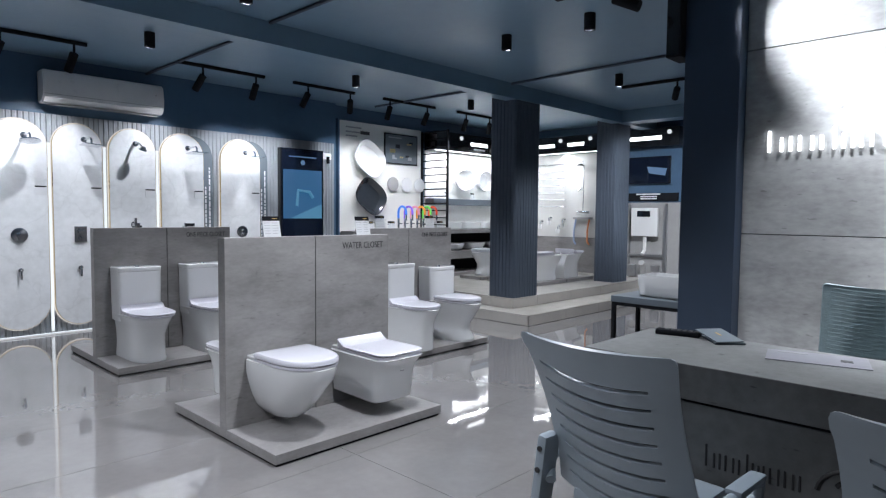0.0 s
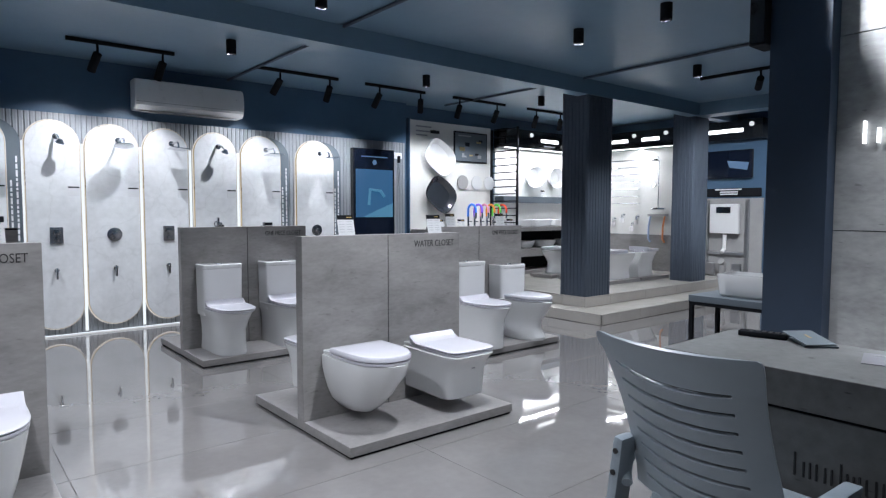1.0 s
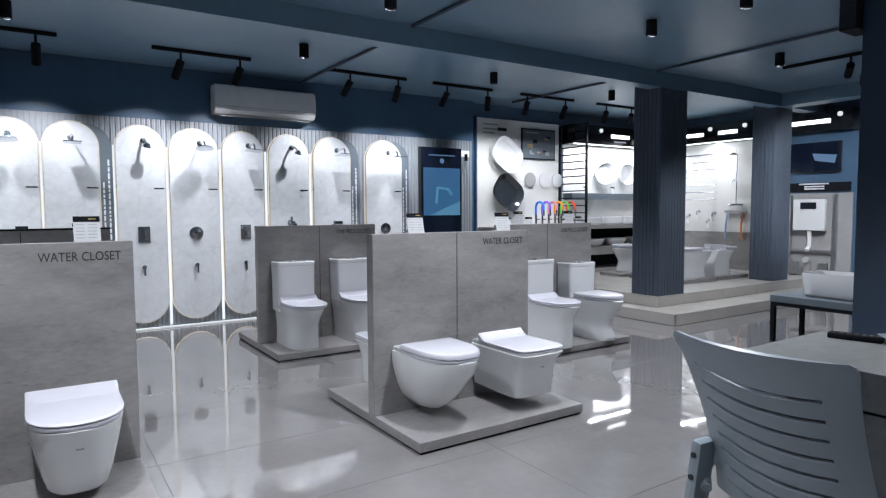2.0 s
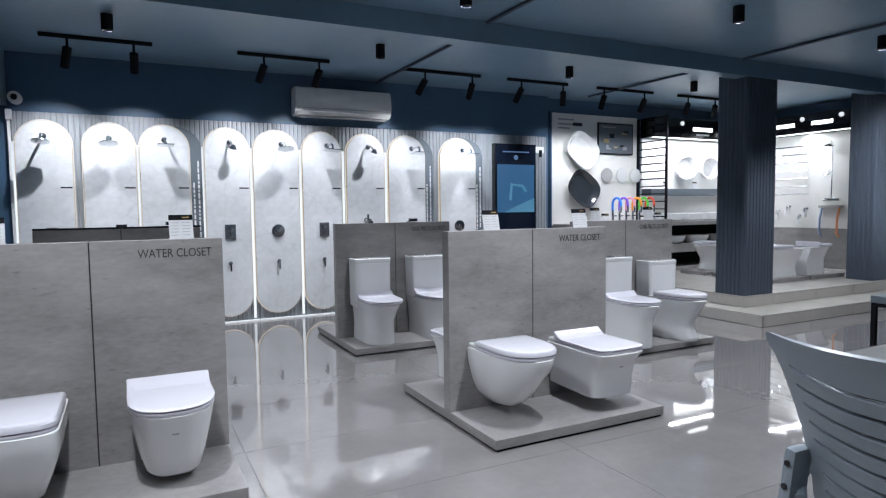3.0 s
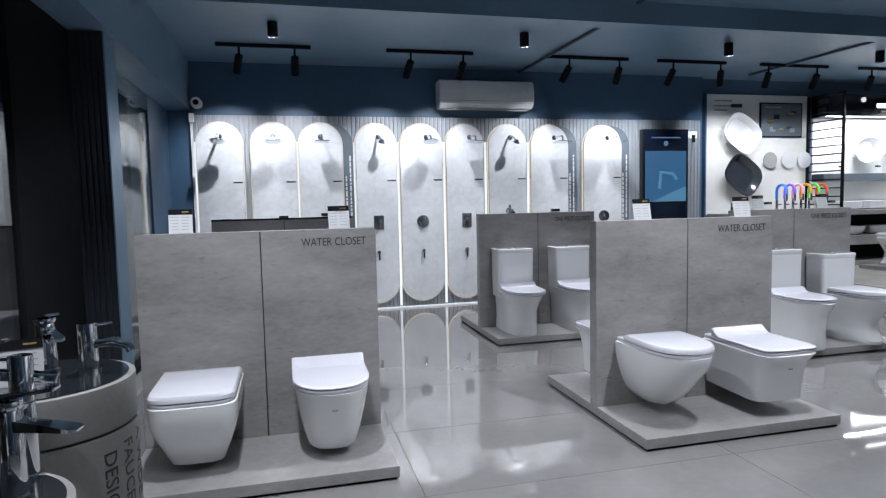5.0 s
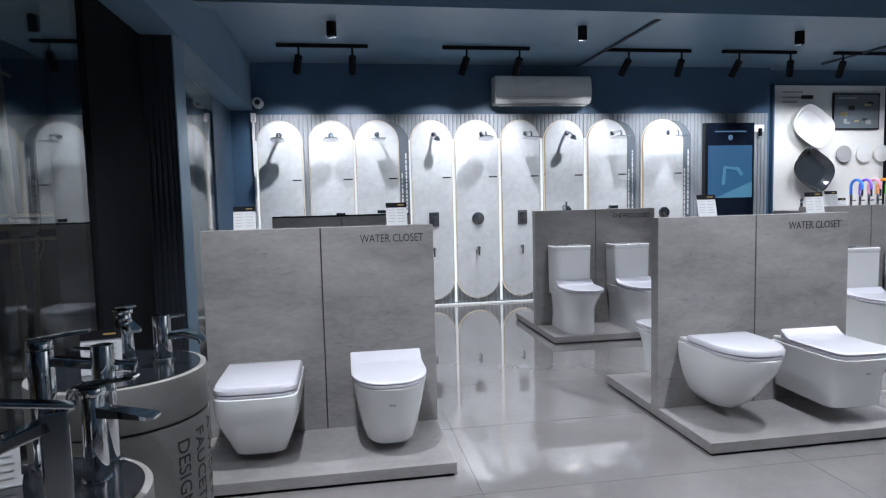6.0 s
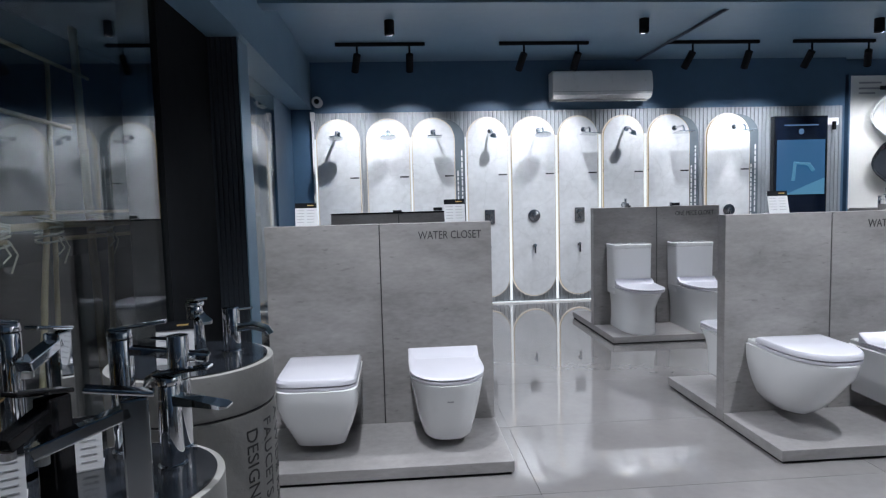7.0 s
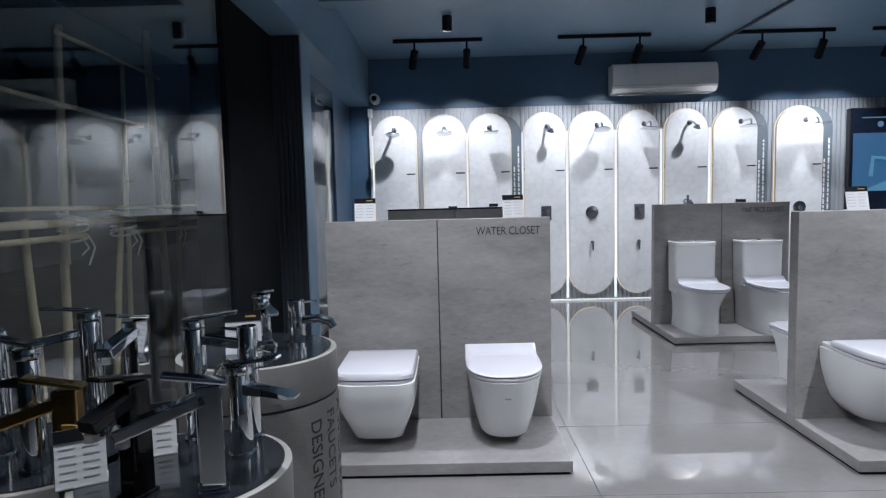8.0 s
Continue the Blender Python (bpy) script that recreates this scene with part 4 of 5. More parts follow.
def shell_back(width, z0, z1, slots, material_parent, material, curve=0.055, lean=0.24, foot=-0.06):
    bm = bmesh.new()
    cols = [-1, -0.95, -0.86, -0.70, -0.5, -0.33, -0.16, 0, 0.16, 0.33, 0.5, 0.66, 0.76, 0.9, 0.97, 1]
    zs = [z0]
    for c in slots:
        zs += [c - 0.0045, c + 0.0045]
    zs += [z1 - 0.045, z1 - 0.02, z1 - 0.006, z1]
    grid = []
    for j, z in enumerate(zs):
        t = (z - z0) / (z1 - z0)
        hw = width * (1.0 - 0.04 * t + 0.10 * (2 * t - 0.9) ** 2 * (1 if t > 0.45 else 0.25))
        if z > z1 - 0.021:
            hw *= 0.99 if z < z1 - 0.01 else (0.965 if z < z1 else 0.92)
        row = []
        for u in cols:
            sag = -0.020 * (1 - u * u) * (1 if not slots or j == 0 else (1.8 if j < len(zs) - 4 else 0.5))
            if slots and 0 < j < len(zs) - 4:
                sag += (0.0032 if j % 2 == 0 else -0.0032) * max(0, 1 - (u / 0.8) ** 2) + 0.014 * u
            row.append(bm.verts.new((foot - lean * t ** 1.2 + curve * u * u, u * hw, z + sag)))
        grid.append(row)
    for j in range(len(zs) - 1):
        slot = any(abs((zs[j] + zs[j + 1]) / 2 - c) < 0.002 for c in slots)
        for i in range(len(cols) - 1):
            if slot and 3 <= i < len(cols) - 4:
                continue
            bm.faces.new((grid[j][i], grid[j][i + 1], grid[j + 1][i + 1], grid[j + 1][i]))
    bmesh.ops.recalc_face_normals(bm, faces=bm.faces)
    bmesh.ops.solidify(bm, geom=list(bm.faces), thickness=0.013)
    shell_part = part("backrest", bm, material, material_parent, smooth=True)
    # added dark sheet stands in for the shade seen through the slots
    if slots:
        shade_sheet = bmesh.new()
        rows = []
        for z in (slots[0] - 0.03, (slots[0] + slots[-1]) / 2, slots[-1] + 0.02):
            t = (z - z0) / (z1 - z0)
            rows.append([shade_sheet.verts.new((foot - lean * t ** 1.2 + curve * u * u + 0.022, u * width * 0.93, z - 0.036 * (1 - u * u))) for u in (-0.86, -0.5, 0, 0.5, 0.86)])
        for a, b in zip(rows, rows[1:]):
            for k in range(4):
                shade_sheet.faces.new((a[k], a[k + 1], b[k + 1], b[k]))
        bmesh.ops.solidify(shade_sheet, geom=list(shade_sheet.faces), thickness=0.004)
        part("slot_shade", shade_sheet, M_INK, shell_part, "dark sheet standing in for shade behind the slots")
    return shell_part


def office_chair(m, label, material=M_CHAIR):
    t = thing("office_chair", m, label, "chair", "office chairs")
    shell = shell_back(0.265, 0.35, 0.922, [0.832 - 0.0605 * k for k in range(8)][::-1], t, material)
    for k in range(8):
        z = 0.832 - 0.0605 * k
        pts = []
        for u in (-0.66, -0.4, -0.1, 0.2, 0.5, 0.74):
            q = (z - 0.35) / 0.572
            pts.append((-0.06 - 0.24 * q ** 1.2 + 0.055 * u * u + 0.008, u * 0.262, z - 0.036 * (1 - u * u) + 0.016 * u))
        part("slot_rib", tube(pts, 0.0016, 6), material, shell)
    part("seat", box(-0.05, 0.36, -0.19, 0.19, 0.30, 0.35, 0.022), material, t, smooth=True)
    for s in (-1, 1):
        arm = part("armrest", box(0.06, 0.27, s * 0.325 - 0.028, s * 0.325 + 0.028, 0.452, 0.476, 0.011), material, t, smooth=True)
        part("arm_loop", tube([(-0.10, s * 0.245, 0.37), (-0.04, s * 0.295, 0.405), (0.06, s * 0.325, 0.447), (0.20, s * 0.325, 0.452), (0.275, s * 0.325, 0.438),
                               (0.295, s * 0.315, 0.38), (0.26, s * 0.26, 0.33), (0.20, s * 0.18, 0.322)], 0.019, 12), material, arm, smooth=True)
        side = 0.275 if s > 0 else -0.19
        br = part("back_bracket", box(-0.045, 0.045, -0.022, 0.022, -0.17, 0.10, 0.020), material, t, m=pose(-0.09 if s > 0 else -0.01, side, 0.435, s * 7, 0, 0), smooth=True)
        for z in (-0.03, 0.05):
            part("bolt", cyl(0.010, 0, 0.005, 12, m=pose(-0.0452, 0, z, 0, -90, 0)), M_INK, br)
    part("column", cyl(0.025, 0.10, 0.305, 20), M_BLACK, t)
    for k in range(5):
        a = 72 * k
        leg = part("foot_arm", box(0.0, 0.29, -0.02, 0.02, 0.075, 0.105, 0.008), M_BLACK, t, m=pose(0, 0, 0, 0, 0, a))
        part("castor", cyl(0.03, -0.012, 0.012, 18, m=pose(0.27, 0, 0.03, 90)), M_BLACK, leg)
    return t


office_chair(pose(2.12, 0.83, 0, 0, 0, -3), "pale blue-grey plastic office chair with a slotted backrest")
office_chair(pose(1.92, -0.11, 0, 0, 0, 4), "pale blue-grey plastic office chair beside the desk")

mc = thing("mesh_chair", pose(3.42, 0.33, 0), "teal mesh office chair behind the reception desk", "chair")
shell = shell_back(0.27, 0.52, 1.0, [], mc, M_MESH, curve=-0.06, lean=-0.08, foot=-0.20)
for v in shell.data.vertices:
    v.co.x += 0.40
for k in range(24):
    z = 0.55 + 0.0187 * k
    part("mesh_band", tube([(0.192 + 0.08 * ((z - 0.52) / 0.5) ** 1.4 - 0.06 * u * u - 0.016 + 0.0, u * 0.235, z - 0.018 * (1 - u * u)) for u in (-1, -0.6, -0.2, 0.2, 0.6, 1)], 0.0022, 5), M_MESH, mc)
part("seat", box(-0.28, 0.20, -0.24, 0.24, 0.43, 0.50, 0.03), M_MESH, mc, smooth=True)
part("column", cyl(0.025, 0.06, 0.43, 20), M_BLACK, mc)
for k in range(5):
    part("foot_arm", box(0.0, 0.29, -0.02, 0.02, 0.0, 0.10, 0.008), M_BLACK, mc, m=pose(0, 0, 0, 0, 0, 72 * k + 20))

rem = thing("remote_control", pose(3.03, 1.06, 0.7605, 0, 0, 12), "black television remote lying on the desk", "remote")
part("body", box(-0.028, 0.028, -0.098, 0.098, 0.0, 0.024, 0.006), M_BLACK, rem, smooth=True)
for i in range(3):
    for j in range(6):
        part("button", box(-0.019 + i * 0.014, -0.009 + i * 0.014, -0.09 + j * 0.026, -0.075 + j * 0.026, 0.0242, 0.0262), M_INK, rem)
bk = thing("brochure", pose(3.05, 0.865, 0.7605, 0, 0, 40), "dark brochure lying half open on the desk", "brochure")
part("cover", box(-0.09, 0.09, -0.065, 0.065, 0.0, 0.008, 0.001), M_LEADER, bk)
part("cover", box(-0.085, 0.085, -0.065, 0.065, 0.0, 0.004, 0.001), M_LEADER, bk, m=pose(-0.01, 0.02, 0.024, 0, -9, 14))
part("emblem_bar", box(-0.01, 0.03, -0.008, 0.002, 0.0, 0.0008), M_GOLDINK, bk, m=pose(-0.01, 0.02, 0.0285, 0, -9, 14))
pp = thing("leaflet", pose(2.95, 0.47, 0.7605, 0, 0, 14), "pale grey printed leaflet lying on the desk", "leaflet")
part("sheet", box(-0.105, 0.105, -0.175, 0.175, 0.0, 0.003), M_LEAFLET, pp)
part("text_bar", box(0.06, 0.075, 0.03, 0.14, 0.0032, 0.004), M_GREYINK, pp)
part("emblem", box(-0.02, 0.02, -0.12, -0.08, 0.0032, 0.004), M_INK, pp)

# bench with a large basin
bn = thing("bench", pose(6.20, 3.16, 0), "slate blue bench with square black legs", "bench")
part("top", box(0, 0.60, -1.7, 0, 0.395, 0.46, 0.004), M_LEADER, bn)
part("rail", box(0.005, 0.595, -1.695, -0.005, 0.36, 0.3945), M_BLACK, bn)
for x in (0.005, 0.56):
    for y in (-0.045, -1.69):
        part("leg", box(x, x + 0.04, y, y + 0.04, 0, 0.3595), M_BLACK, bn)
bs = thing("counter_basin", pose(6.56, 2.50, 0.4605), "white rectangular ceramic counter basin on the bench", "basin")
bm = bmesh.new()
rings = []
for hx, hy, z in ((0.18, 0.42, 0.0), (0.20, 0.44, 0.02), (0.225, 0.46, 0.21), (0.225, 0.46, 0.225), (0.205, 0.445, 0.225), (0.19, 0.42, 0.06), (0.05, 0.10, 0.04)):
    rings.append(([(hx * math.copysign(abs(math.cos(a)) ** 0.22, math.cos(a)), hy * math.copysign(abs(math.sin(a)) ** 0.22, math.sin(a))) for a in (2 * math.pi * k / 40 for k in range(40))], z, z))
part("body", loft(rings, bm), M_CERAMIC, bs, smooth=True)
part("drain", cyl(0.022, 0.041, 0.045, 20), M_CHROME, bs)

# ---- faucet drums by the window ----


def drum(x, y, top, r, label, words=(), groove=0.105):
    t = thing("display_drum", pose(x, y, 0), label, "display drum", "faucet drums")
    part("body", cyl(r, 0.0, top - groove - 0.003, 64), M_DRUM, t, smooth=True)
    part("groove", cyl(r - 0.006, top - groove - 0.0029, top - groove + 0.0029, 48), M_INK, t, "dark groove line")
    part("collar", cyl(r, top - groove + 0.003, top - 0.0005, 64, bev=0.003), M_DRUM, t, smooth=True)
    part("black_top", cyl(r - 0.014, top - 0.0004, top + 0.003, 56), M_BLACKGLOSS, t, "glossy black round top", smooth=True)
    for text, azimuth, zstart, size in words:
        bm = lettering(text, size, 0.001)
        for v in bm.verts:
            along, up = v.co.x, v.co.z
            a = radians(azimuth) + (up - size * 0.35) / r
            rr = r + 0.0006 - v.co.y * 0.5
            v.co = (rr * math.sin(a), -rr * math.cos(a), zstart - along)
        part("lettering", bm, M_INK, t, "dark printed capital letters")
    return t


drum(-0.45, 1.47, 0.92, 0.195, "cast cement faucet drum with dark lettering", (("DESIGNED", 57, 0.775, 0.049), ("FAUCETS", 74, 0.785, 0.049), ("A WIDE RANGE", 91, 0.795, 0.049)))
drum(-0.465, 1.05, 0.80, 0.195, "lower cast cement faucet drum with black top")
drum(-0.79, 1.14, 0.80, 0.20, "cast cement faucet drum beside the shop window")


def faucet(m, h, style, label, material=M_CHROME, reach=0.13):
    t = thing("basin_faucet", m, label, "faucet", "faucets on display")
    if style == "pin":
        part("base", cyl(0.026, 0, 0.006, 28), material, t)
        b = part("body", cyl(0.021, 0.006, h, 28, bev=0.003), material, t, smooth=True)
        part("ring", cyl(0.0215, h * 0.62, h * 0.63, 28), M_INK, b)
        part("spout", tube([(0.015, 0, h * 0.55), (reach * 0.6, 0, h * 0.60), (reach * 0.92, 0, h * 0.52), (reach, 0, h * 0.40)], 0.0115, 14), material, t, smooth=True)
        part("lever", tube([(0, 0, h + 0.001), (0.0, 0.0, h - 0.008), (0.045, 0.03, h - 0.006)], 0.0035, 10), material, t)
    elif style == "square":
        part("base", box(-0.026, 0.026, -0.022, 0.022, 0, 0.006, 0.002), material, t)
        part("body", box(-0.021, 0.021, -0.018, 0.018, 0.006, h, 0.004), material, t)
        bm = box(0, reach, -0.018, 0.018, -0.012, 0.010, 0.003)
        part("spout", bm, material, t, m=pose(0.005, 0, h - 0.02, 0, 18, 0))
        part("lever", box(-0.03, 0.075, -0.016, 0.016, 0, 0.008, 0.003), material, t, m=pose(0, 0, h + 0.004, 0, -12, 0))
        part("aerator", cyl(0.011, -0.012, 0, 16), M_GREYBOX, t, m=pose(reach * 0.90, 0, h - 0.035 - reach * 0.28))
    elif style == "blade":
        part("base", cyl(0.027, 0, 0.005, 28), material, t)
        part("body", cyl(0.023, 0.005, h * 0.86, 28, 0.019, bev=0.002), material, t, smooth=True)
        part("cap", cyl(0.0235, h * 0.865, h * 0.95, 28, bev=0.004), material, t, smooth=True)
        bm = bmesh.new()
        ring = [(-0.01, 0.015), (0.05, 0.015), (reach, 0.021), (reach + 0.012, 0.014), (reach + 0.012, -0.014), (reach, -0.021), (0.05, -0.015), (-0.01, -0.015)]
        a = [bm.verts.new((x, y, 0.0 + 0.05 * x)) for x, y in ring]
        b = [bm.verts.new((x, y, 0.022 - 0.10 * max(0, x))) for x, y in ring]
        for k in range(8):
            bm.faces.new((a[k], a[(k + 1) % 8], b[(k + 1) % 8], b[k]))
        bm.faces.new(a[::-1])
        bm.faces.new(b)
        part("spout", bm, material, t, m=pose(0.0, 0, h * 0.66, 0, 6, 0))
        part("lever", box(-0.025, 0.085, -0.014, 0.014, 0, 0.007, 0.003), material, t, m=pose(0, 0, h * 0.965, 0, -8, 0))
    else:
        part("base", cyl(0.028, 0, 0.005, 28), material, t)
        part("body", cyl(0.023, 0.005, h * 0.93, 28, bev=0.002), material, t, smooth=True)
        part("cap", cyl(0.0245, h * 0.935, h, 28, 0.022, bev=0.004), material, t, smooth=True)
        part("spout", box(0, reach, -0.014, 0.014, -0.009, 0.009, 0.004), material, t, m=pose(0.01, 0, h * 0.84, 0, 10, 0))
        part("lever", box(-0.02, 0.09, -0.011, 0.011, 0, 0.006, 0.002), material, t, m=pose(0, 0, h + 0.001, 0, -6, 0))
    return t


T1, T2 = 0.8032, 0.9232
faucet(pose(-0.36, 1.51, T2, 0, 0, -10), 0.115, "pin", "small chrome pin-lever faucet on the tall drum", reach=0.10)
faucet(pose(-0.46, 1.545, T2, 0, 0, -60), 0.135, "blade", "chrome basin faucet on the tall drum", reach=0.09)
faucet(pose(-0.375, 1.105, T1, 0, 0, -8), 0.185, "blade", "chrome waterfall faucet with a flat spout", reach=0.105)
faucet(pose(-0.375, 0.955, T1, 0, 0, 200), 0.185, "square", "square chrome faucet with a rising blade spout", reach=0.15)
faucet(pose(-0.495, 1.19, T1, 0, 0, 8), 0.25, "tall", "tall round chrome vessel faucet", reach=0.16)
faucet(pose(-0.385, 1.195, T1, 0, 0, 140), 0.235, "pin", "tall slim chrome faucet", reach=0.13)
faucet(pose(-0.50, 0.945, T1, 0, 0, 250), 0.195, "square", "black square basin faucet", M_BLACKMETAL, 0.09)
faucet(pose(-0.655, 1.015, T1, 0, 0, 190), 0.165, "square", "gold square basin faucet", M_GOLD, 0.15)
faucet(pose(-0.735, 1.235, T1, 0, 0, 200), 0.265, "tall", "tall round chrome vessel faucet beside the glass", reach=0.15)
faucet(pose(-0.665, 1.285, T1, 0, 0, 260), 0.235, "square", "tall square chrome faucet", reach=0.10)
faucet(pose(-0.745, 1.05, T1, 0, 0, 170), 0.245, "blade", "tall chrome faucet with a flat lever", reach=0.15)
faucet(pose(-0.86, 1.12, T1, 0, 0, 200), 0.25, "tall", "chrome vessel faucet at the window", reach=0.14)
info_card(pose(-0.47, 1.42, T2, 0, 0, 14), 0.085, 0.10, "white price card standing between the faucets")
info_card(pose(-0.545, 1.10, T1, 0, 0, 22), 0.08, 0.10, "white price card standing between the faucets")
info_card(pose(-0.615, 0.975, T1, 0, 0, 28), 0.08, 0.10, "white price card beside the gold faucet")

# ---- basin display on the back wall ----
NW = 7.52
bd = thing("basin_board", pose(6.64, NW - 0.0005, 0), "white display board with mounted basins and a dark poster", "display board")
part("board", box(-0.85, 0.87, -0.04, 0, 1.02, 2.70, 0.004), M_WHITEWALL, bd)
part("side_fin", box(-0.875, -0.852, -0.10, 0, 0.30, 2.71, 0.003), M_NAVY, bd)
for k, (w, z) in enumerate(((0.30, 2.60), (0.42, 2.53), (0.22, 2.47))):
    part("text_bar", box(-0.70, -0.70 + w, -0.0425, -0.0405, z, z + 0.022), M_GREYINK, bd)
part("emblem_bar", box(-0.42, -0.24, -0.0435, -0.0428, 2.52, 2.57), M_INK, bd)
pst = thing("poster", pose(7.05, NW - 0.0415, 2.35), "dark framed product poster with warm shapes", "poster")
part("frame", box(-0.36, 0.36, -0.02, 0, -0.245, 0.245, 0.004), M_BLACK, pst)
part("print", box(-0.34, 0.34, -0.023, -0.0205, -0.225, 0.225), M_LEADER, pst)
rp = random.Random(4)
for k in range(9):
    x, z, w, h = rp.uniform(-0.28, 0.2), rp.uniform(-0.2, 0.14), rp.uniform(0.03, 0.12), rp.uniform(0.02, 0.07)
    part("print_shape", box(x, x + w, -0.0245, -0.0233, z, z + h), (M_GREYINK, M_BRASS, M_DARKCER)[k % 3], pst)
part("text_bar", box(-0.28, 0.0, -0.0245, -0.0233, 0.17, 0.19), M_GREYINK, pst)


def squircle(hx, hz, p, n=40, rot=0.0):
    out = []
    for k in range(n):
        a = 2 * math.pi * k / n
        x = hx * math.copysign(abs(math.cos(a)) ** (2 / p), math.cos(a))
        z = hz * math.copysign(abs(math.sin(a)) ** (2 / p), math.sin(a))
        out.append((x * math.cos(rot) - z * math.sin(rot), x * math.sin(rot) + z * math.cos(rot)))
    return out


def wall_basin(m, hx, hz, p, rot, material, label, depth=0.13):
    t = thing("basin", m, label, "basin", "basins on display")
    bm = bmesh.new()
    made = []
    for s, y in ((0.55, 0.0), (0.80, -depth * 0.45), (0.97, -depth * 0.9), (1.0, -depth), (0.96, -depth - 0.004), (0.90, -depth * 0.9), (0.70, -depth * 0.4), (0.12, -depth * 0.25)):
        made.append([bm.verts.new((x, y, z)) for x, z in squircle(hx * s, hz * s, p, 40, rot)])
    for a, b in zip(made, made[1:]):
        for k in range(40):
            bm.faces.new((a[k], a[(k + 1) % 40], b[(k + 1) % 40], b[k]))
    bm.faces.new(made[0])
    bm.faces.new(made[-1][::-1])
    part("bowl", bm, material, t, smooth=True)
    part("drain", cyl(0.02, 0, 0.003, 20, m=pose(0, -depth * 0.25 - 0.001, 0, 90)), material, t)
    return t


wall_basin(pose(6.32, NW - 0.042, 2.15), 0.30, 0.24, 3.0, -0.62, M_CERAMIC, "white rounded counter basin mounted on the board")
wall_basin(pose(6.34, NW - 0.042, 1.57), 0.30, 0.24, 3.0, -0.62, M_DARKCER, "dark glazed counter basin mounted on the board")
for x, mtl in ((6.86, M_GREYBOX), (7.17, M_CERAMIC), (7.45, M_CERAMIC)):
    t = thing("sample_disc", pose(x, NW - 0.042, 1.78), "round flat ceramic sample disc on the board", "sample disc", "sample discs")
    part("disc", cyl(0.115, 0.025, 0.04, 36, m=pose(0, 0, 0, 90), bev=0.004), mtl, t, smooth=True)
    part("peg", cyl(0.02, 0, 0.025, 16, m=pose(0, 0, 0, 90)), M_STEEL, t)

ct = thing("display_counter", pose(7.0, NW - 0.002, 0.26), "grey cement-look display counter below the basin board", "counter")
part("top", box(-1.15, 0.75, -0.55, 0, 0.72, 0.78, 0.004), M_CONC, ct)
part("body", box(-1.12, 0.72, -0.52, -0.002, 0.0, 0.7195, 0.003), M_CONC, ct)
COLS = [(0.05, 0.25, 0.9), (0.25, 0.12, 0.75), (0.85, 0.35, 0.5), (0.95, 0.35, 0.04), (0.15, 0.7, 0.1), (0.85, 0.10, 0.05)]
for k, c in enumerate(COLS):
    t = thing("kitchen_faucet", pose(6.78 + 0.135 * k, NW - 0.30, 1.041), "chrome kitchen faucet with a bright coloured hose spout", "faucet", "coloured faucets")
    part("body", cyl(0.02, 0, 0.19, 20, bev=0.002), M_CHROME, t, smooth=True)
    part("hose", tube([(0, 0, 0.19), (0, 0, 0.29)] + arc((0.0, -0.09, 0.29), 0.09, 0, 180, 10, "yz")[1:] + [(0, -0.18, 0.25)], 0.018, 12), mat("hose_colour", c, 0.45, 0, 0.05, 10), t, "coloured silicone hose", smooth=True)
    part("lever", box(0.02, 0.08, -0.008, 0.008, 0.10, 0.115, 0.003), M_CHROME, t)
    part("sprayer", cyl(0.016, 0.16, 0.25, 16, m=pose(0, -0.18, 0)), M_CHROME, t, smooth=True)
for x, h in ((6.05, 0.15), (6.22, 0.12), (6.45, 0.16)):
    faucet(pose(x, NW - 0.30, 1.041, 0, 0, -90), h, "blade", "chrome faucet on the display counter")
for x in (6.12, 6.55, 7.62):
    info_card(pose(x, NW - 0.42, 1.041), 0.14, 0.15)

rk = thing("wire_rack", pose(7.56, NW, 0), "tall black wire ladder rack standing out from the wall", "rack")
for y in (-0.02, -0.62):
    part("post", box(-0.015, 0.015, y - 0.015, y + 0.015, 1.04, 2.68), M_BLACK, rk)
for k in range(14):
    part("rung", box(-0.008, 0.008, -0.605, -0.035, 1.12 + k * 0.118, 1.136 + k * 0.118), M_BLACK, rk)

hd = thing("sign_header", pose(8.85, NW, 0), "black lit sign header above the basin niche", "sign header")
part("box", box(-1.22, 1.34, -0.30, 0, 2.39, 2.70, 0.004), M_BLACKGLOSS, hd)
for x in (-0.37, 0.75):
    part("sign_light", box(x, x + 0.46, -0.306, -0.3005, 2.51, 2.57, 0.002), G_SIGN, hd, "glowing white sign bar")
    part("text_bar", box(x + 0.08, x + 0.38, -0.303, -0.3005, 2.44, 2.465), M_GREYINK, hd)
    part("puck_light", cyl(0.035, 0, 0.02, 20, m=pose(x - 0.25, -0.3005, 2.62, 90)), G_LENS, hd)
part("led_strip", box(-1.2, 1.3, -0.26, -0.23, 2.380, 2.3895), G_SIGN, hd, "glowing strip under the header")
strip_light((8.9, NW - 0.25, 2.36), (8.9, NW - 0.12, 1.0), 2.3, 0.05, 26)
nb = thing("niche_board", pose(8.85, NW - 0.0005, 0), "white niche back with a dark shelf and wall basins", "display niche")
part("back", box(-1.22, 1.34, -0.03, 0, 1.05, 2.385), M_WHITEWALL, nb)
part("shelf", box(-1.22, 1.34, -0.24, -0.031, 1.46, 1.57, 0.003), M_LEADER, nb, "dark grey shelf band")
part("worktop", box(-1.10, 1.33, -0.50, -0.031, 0.98, 1.045, 0.004), M_CONC, nb)
part("lower_back", box(-1.10, 1.33, -0.05, -0.001, 0.26, 0.98), M_BLACK, nb)
part("lower_shelf", box(-1.10, 1.33, -0.50, -0.051, 0.55, 0.68, 0.004), M_CONC, nb)
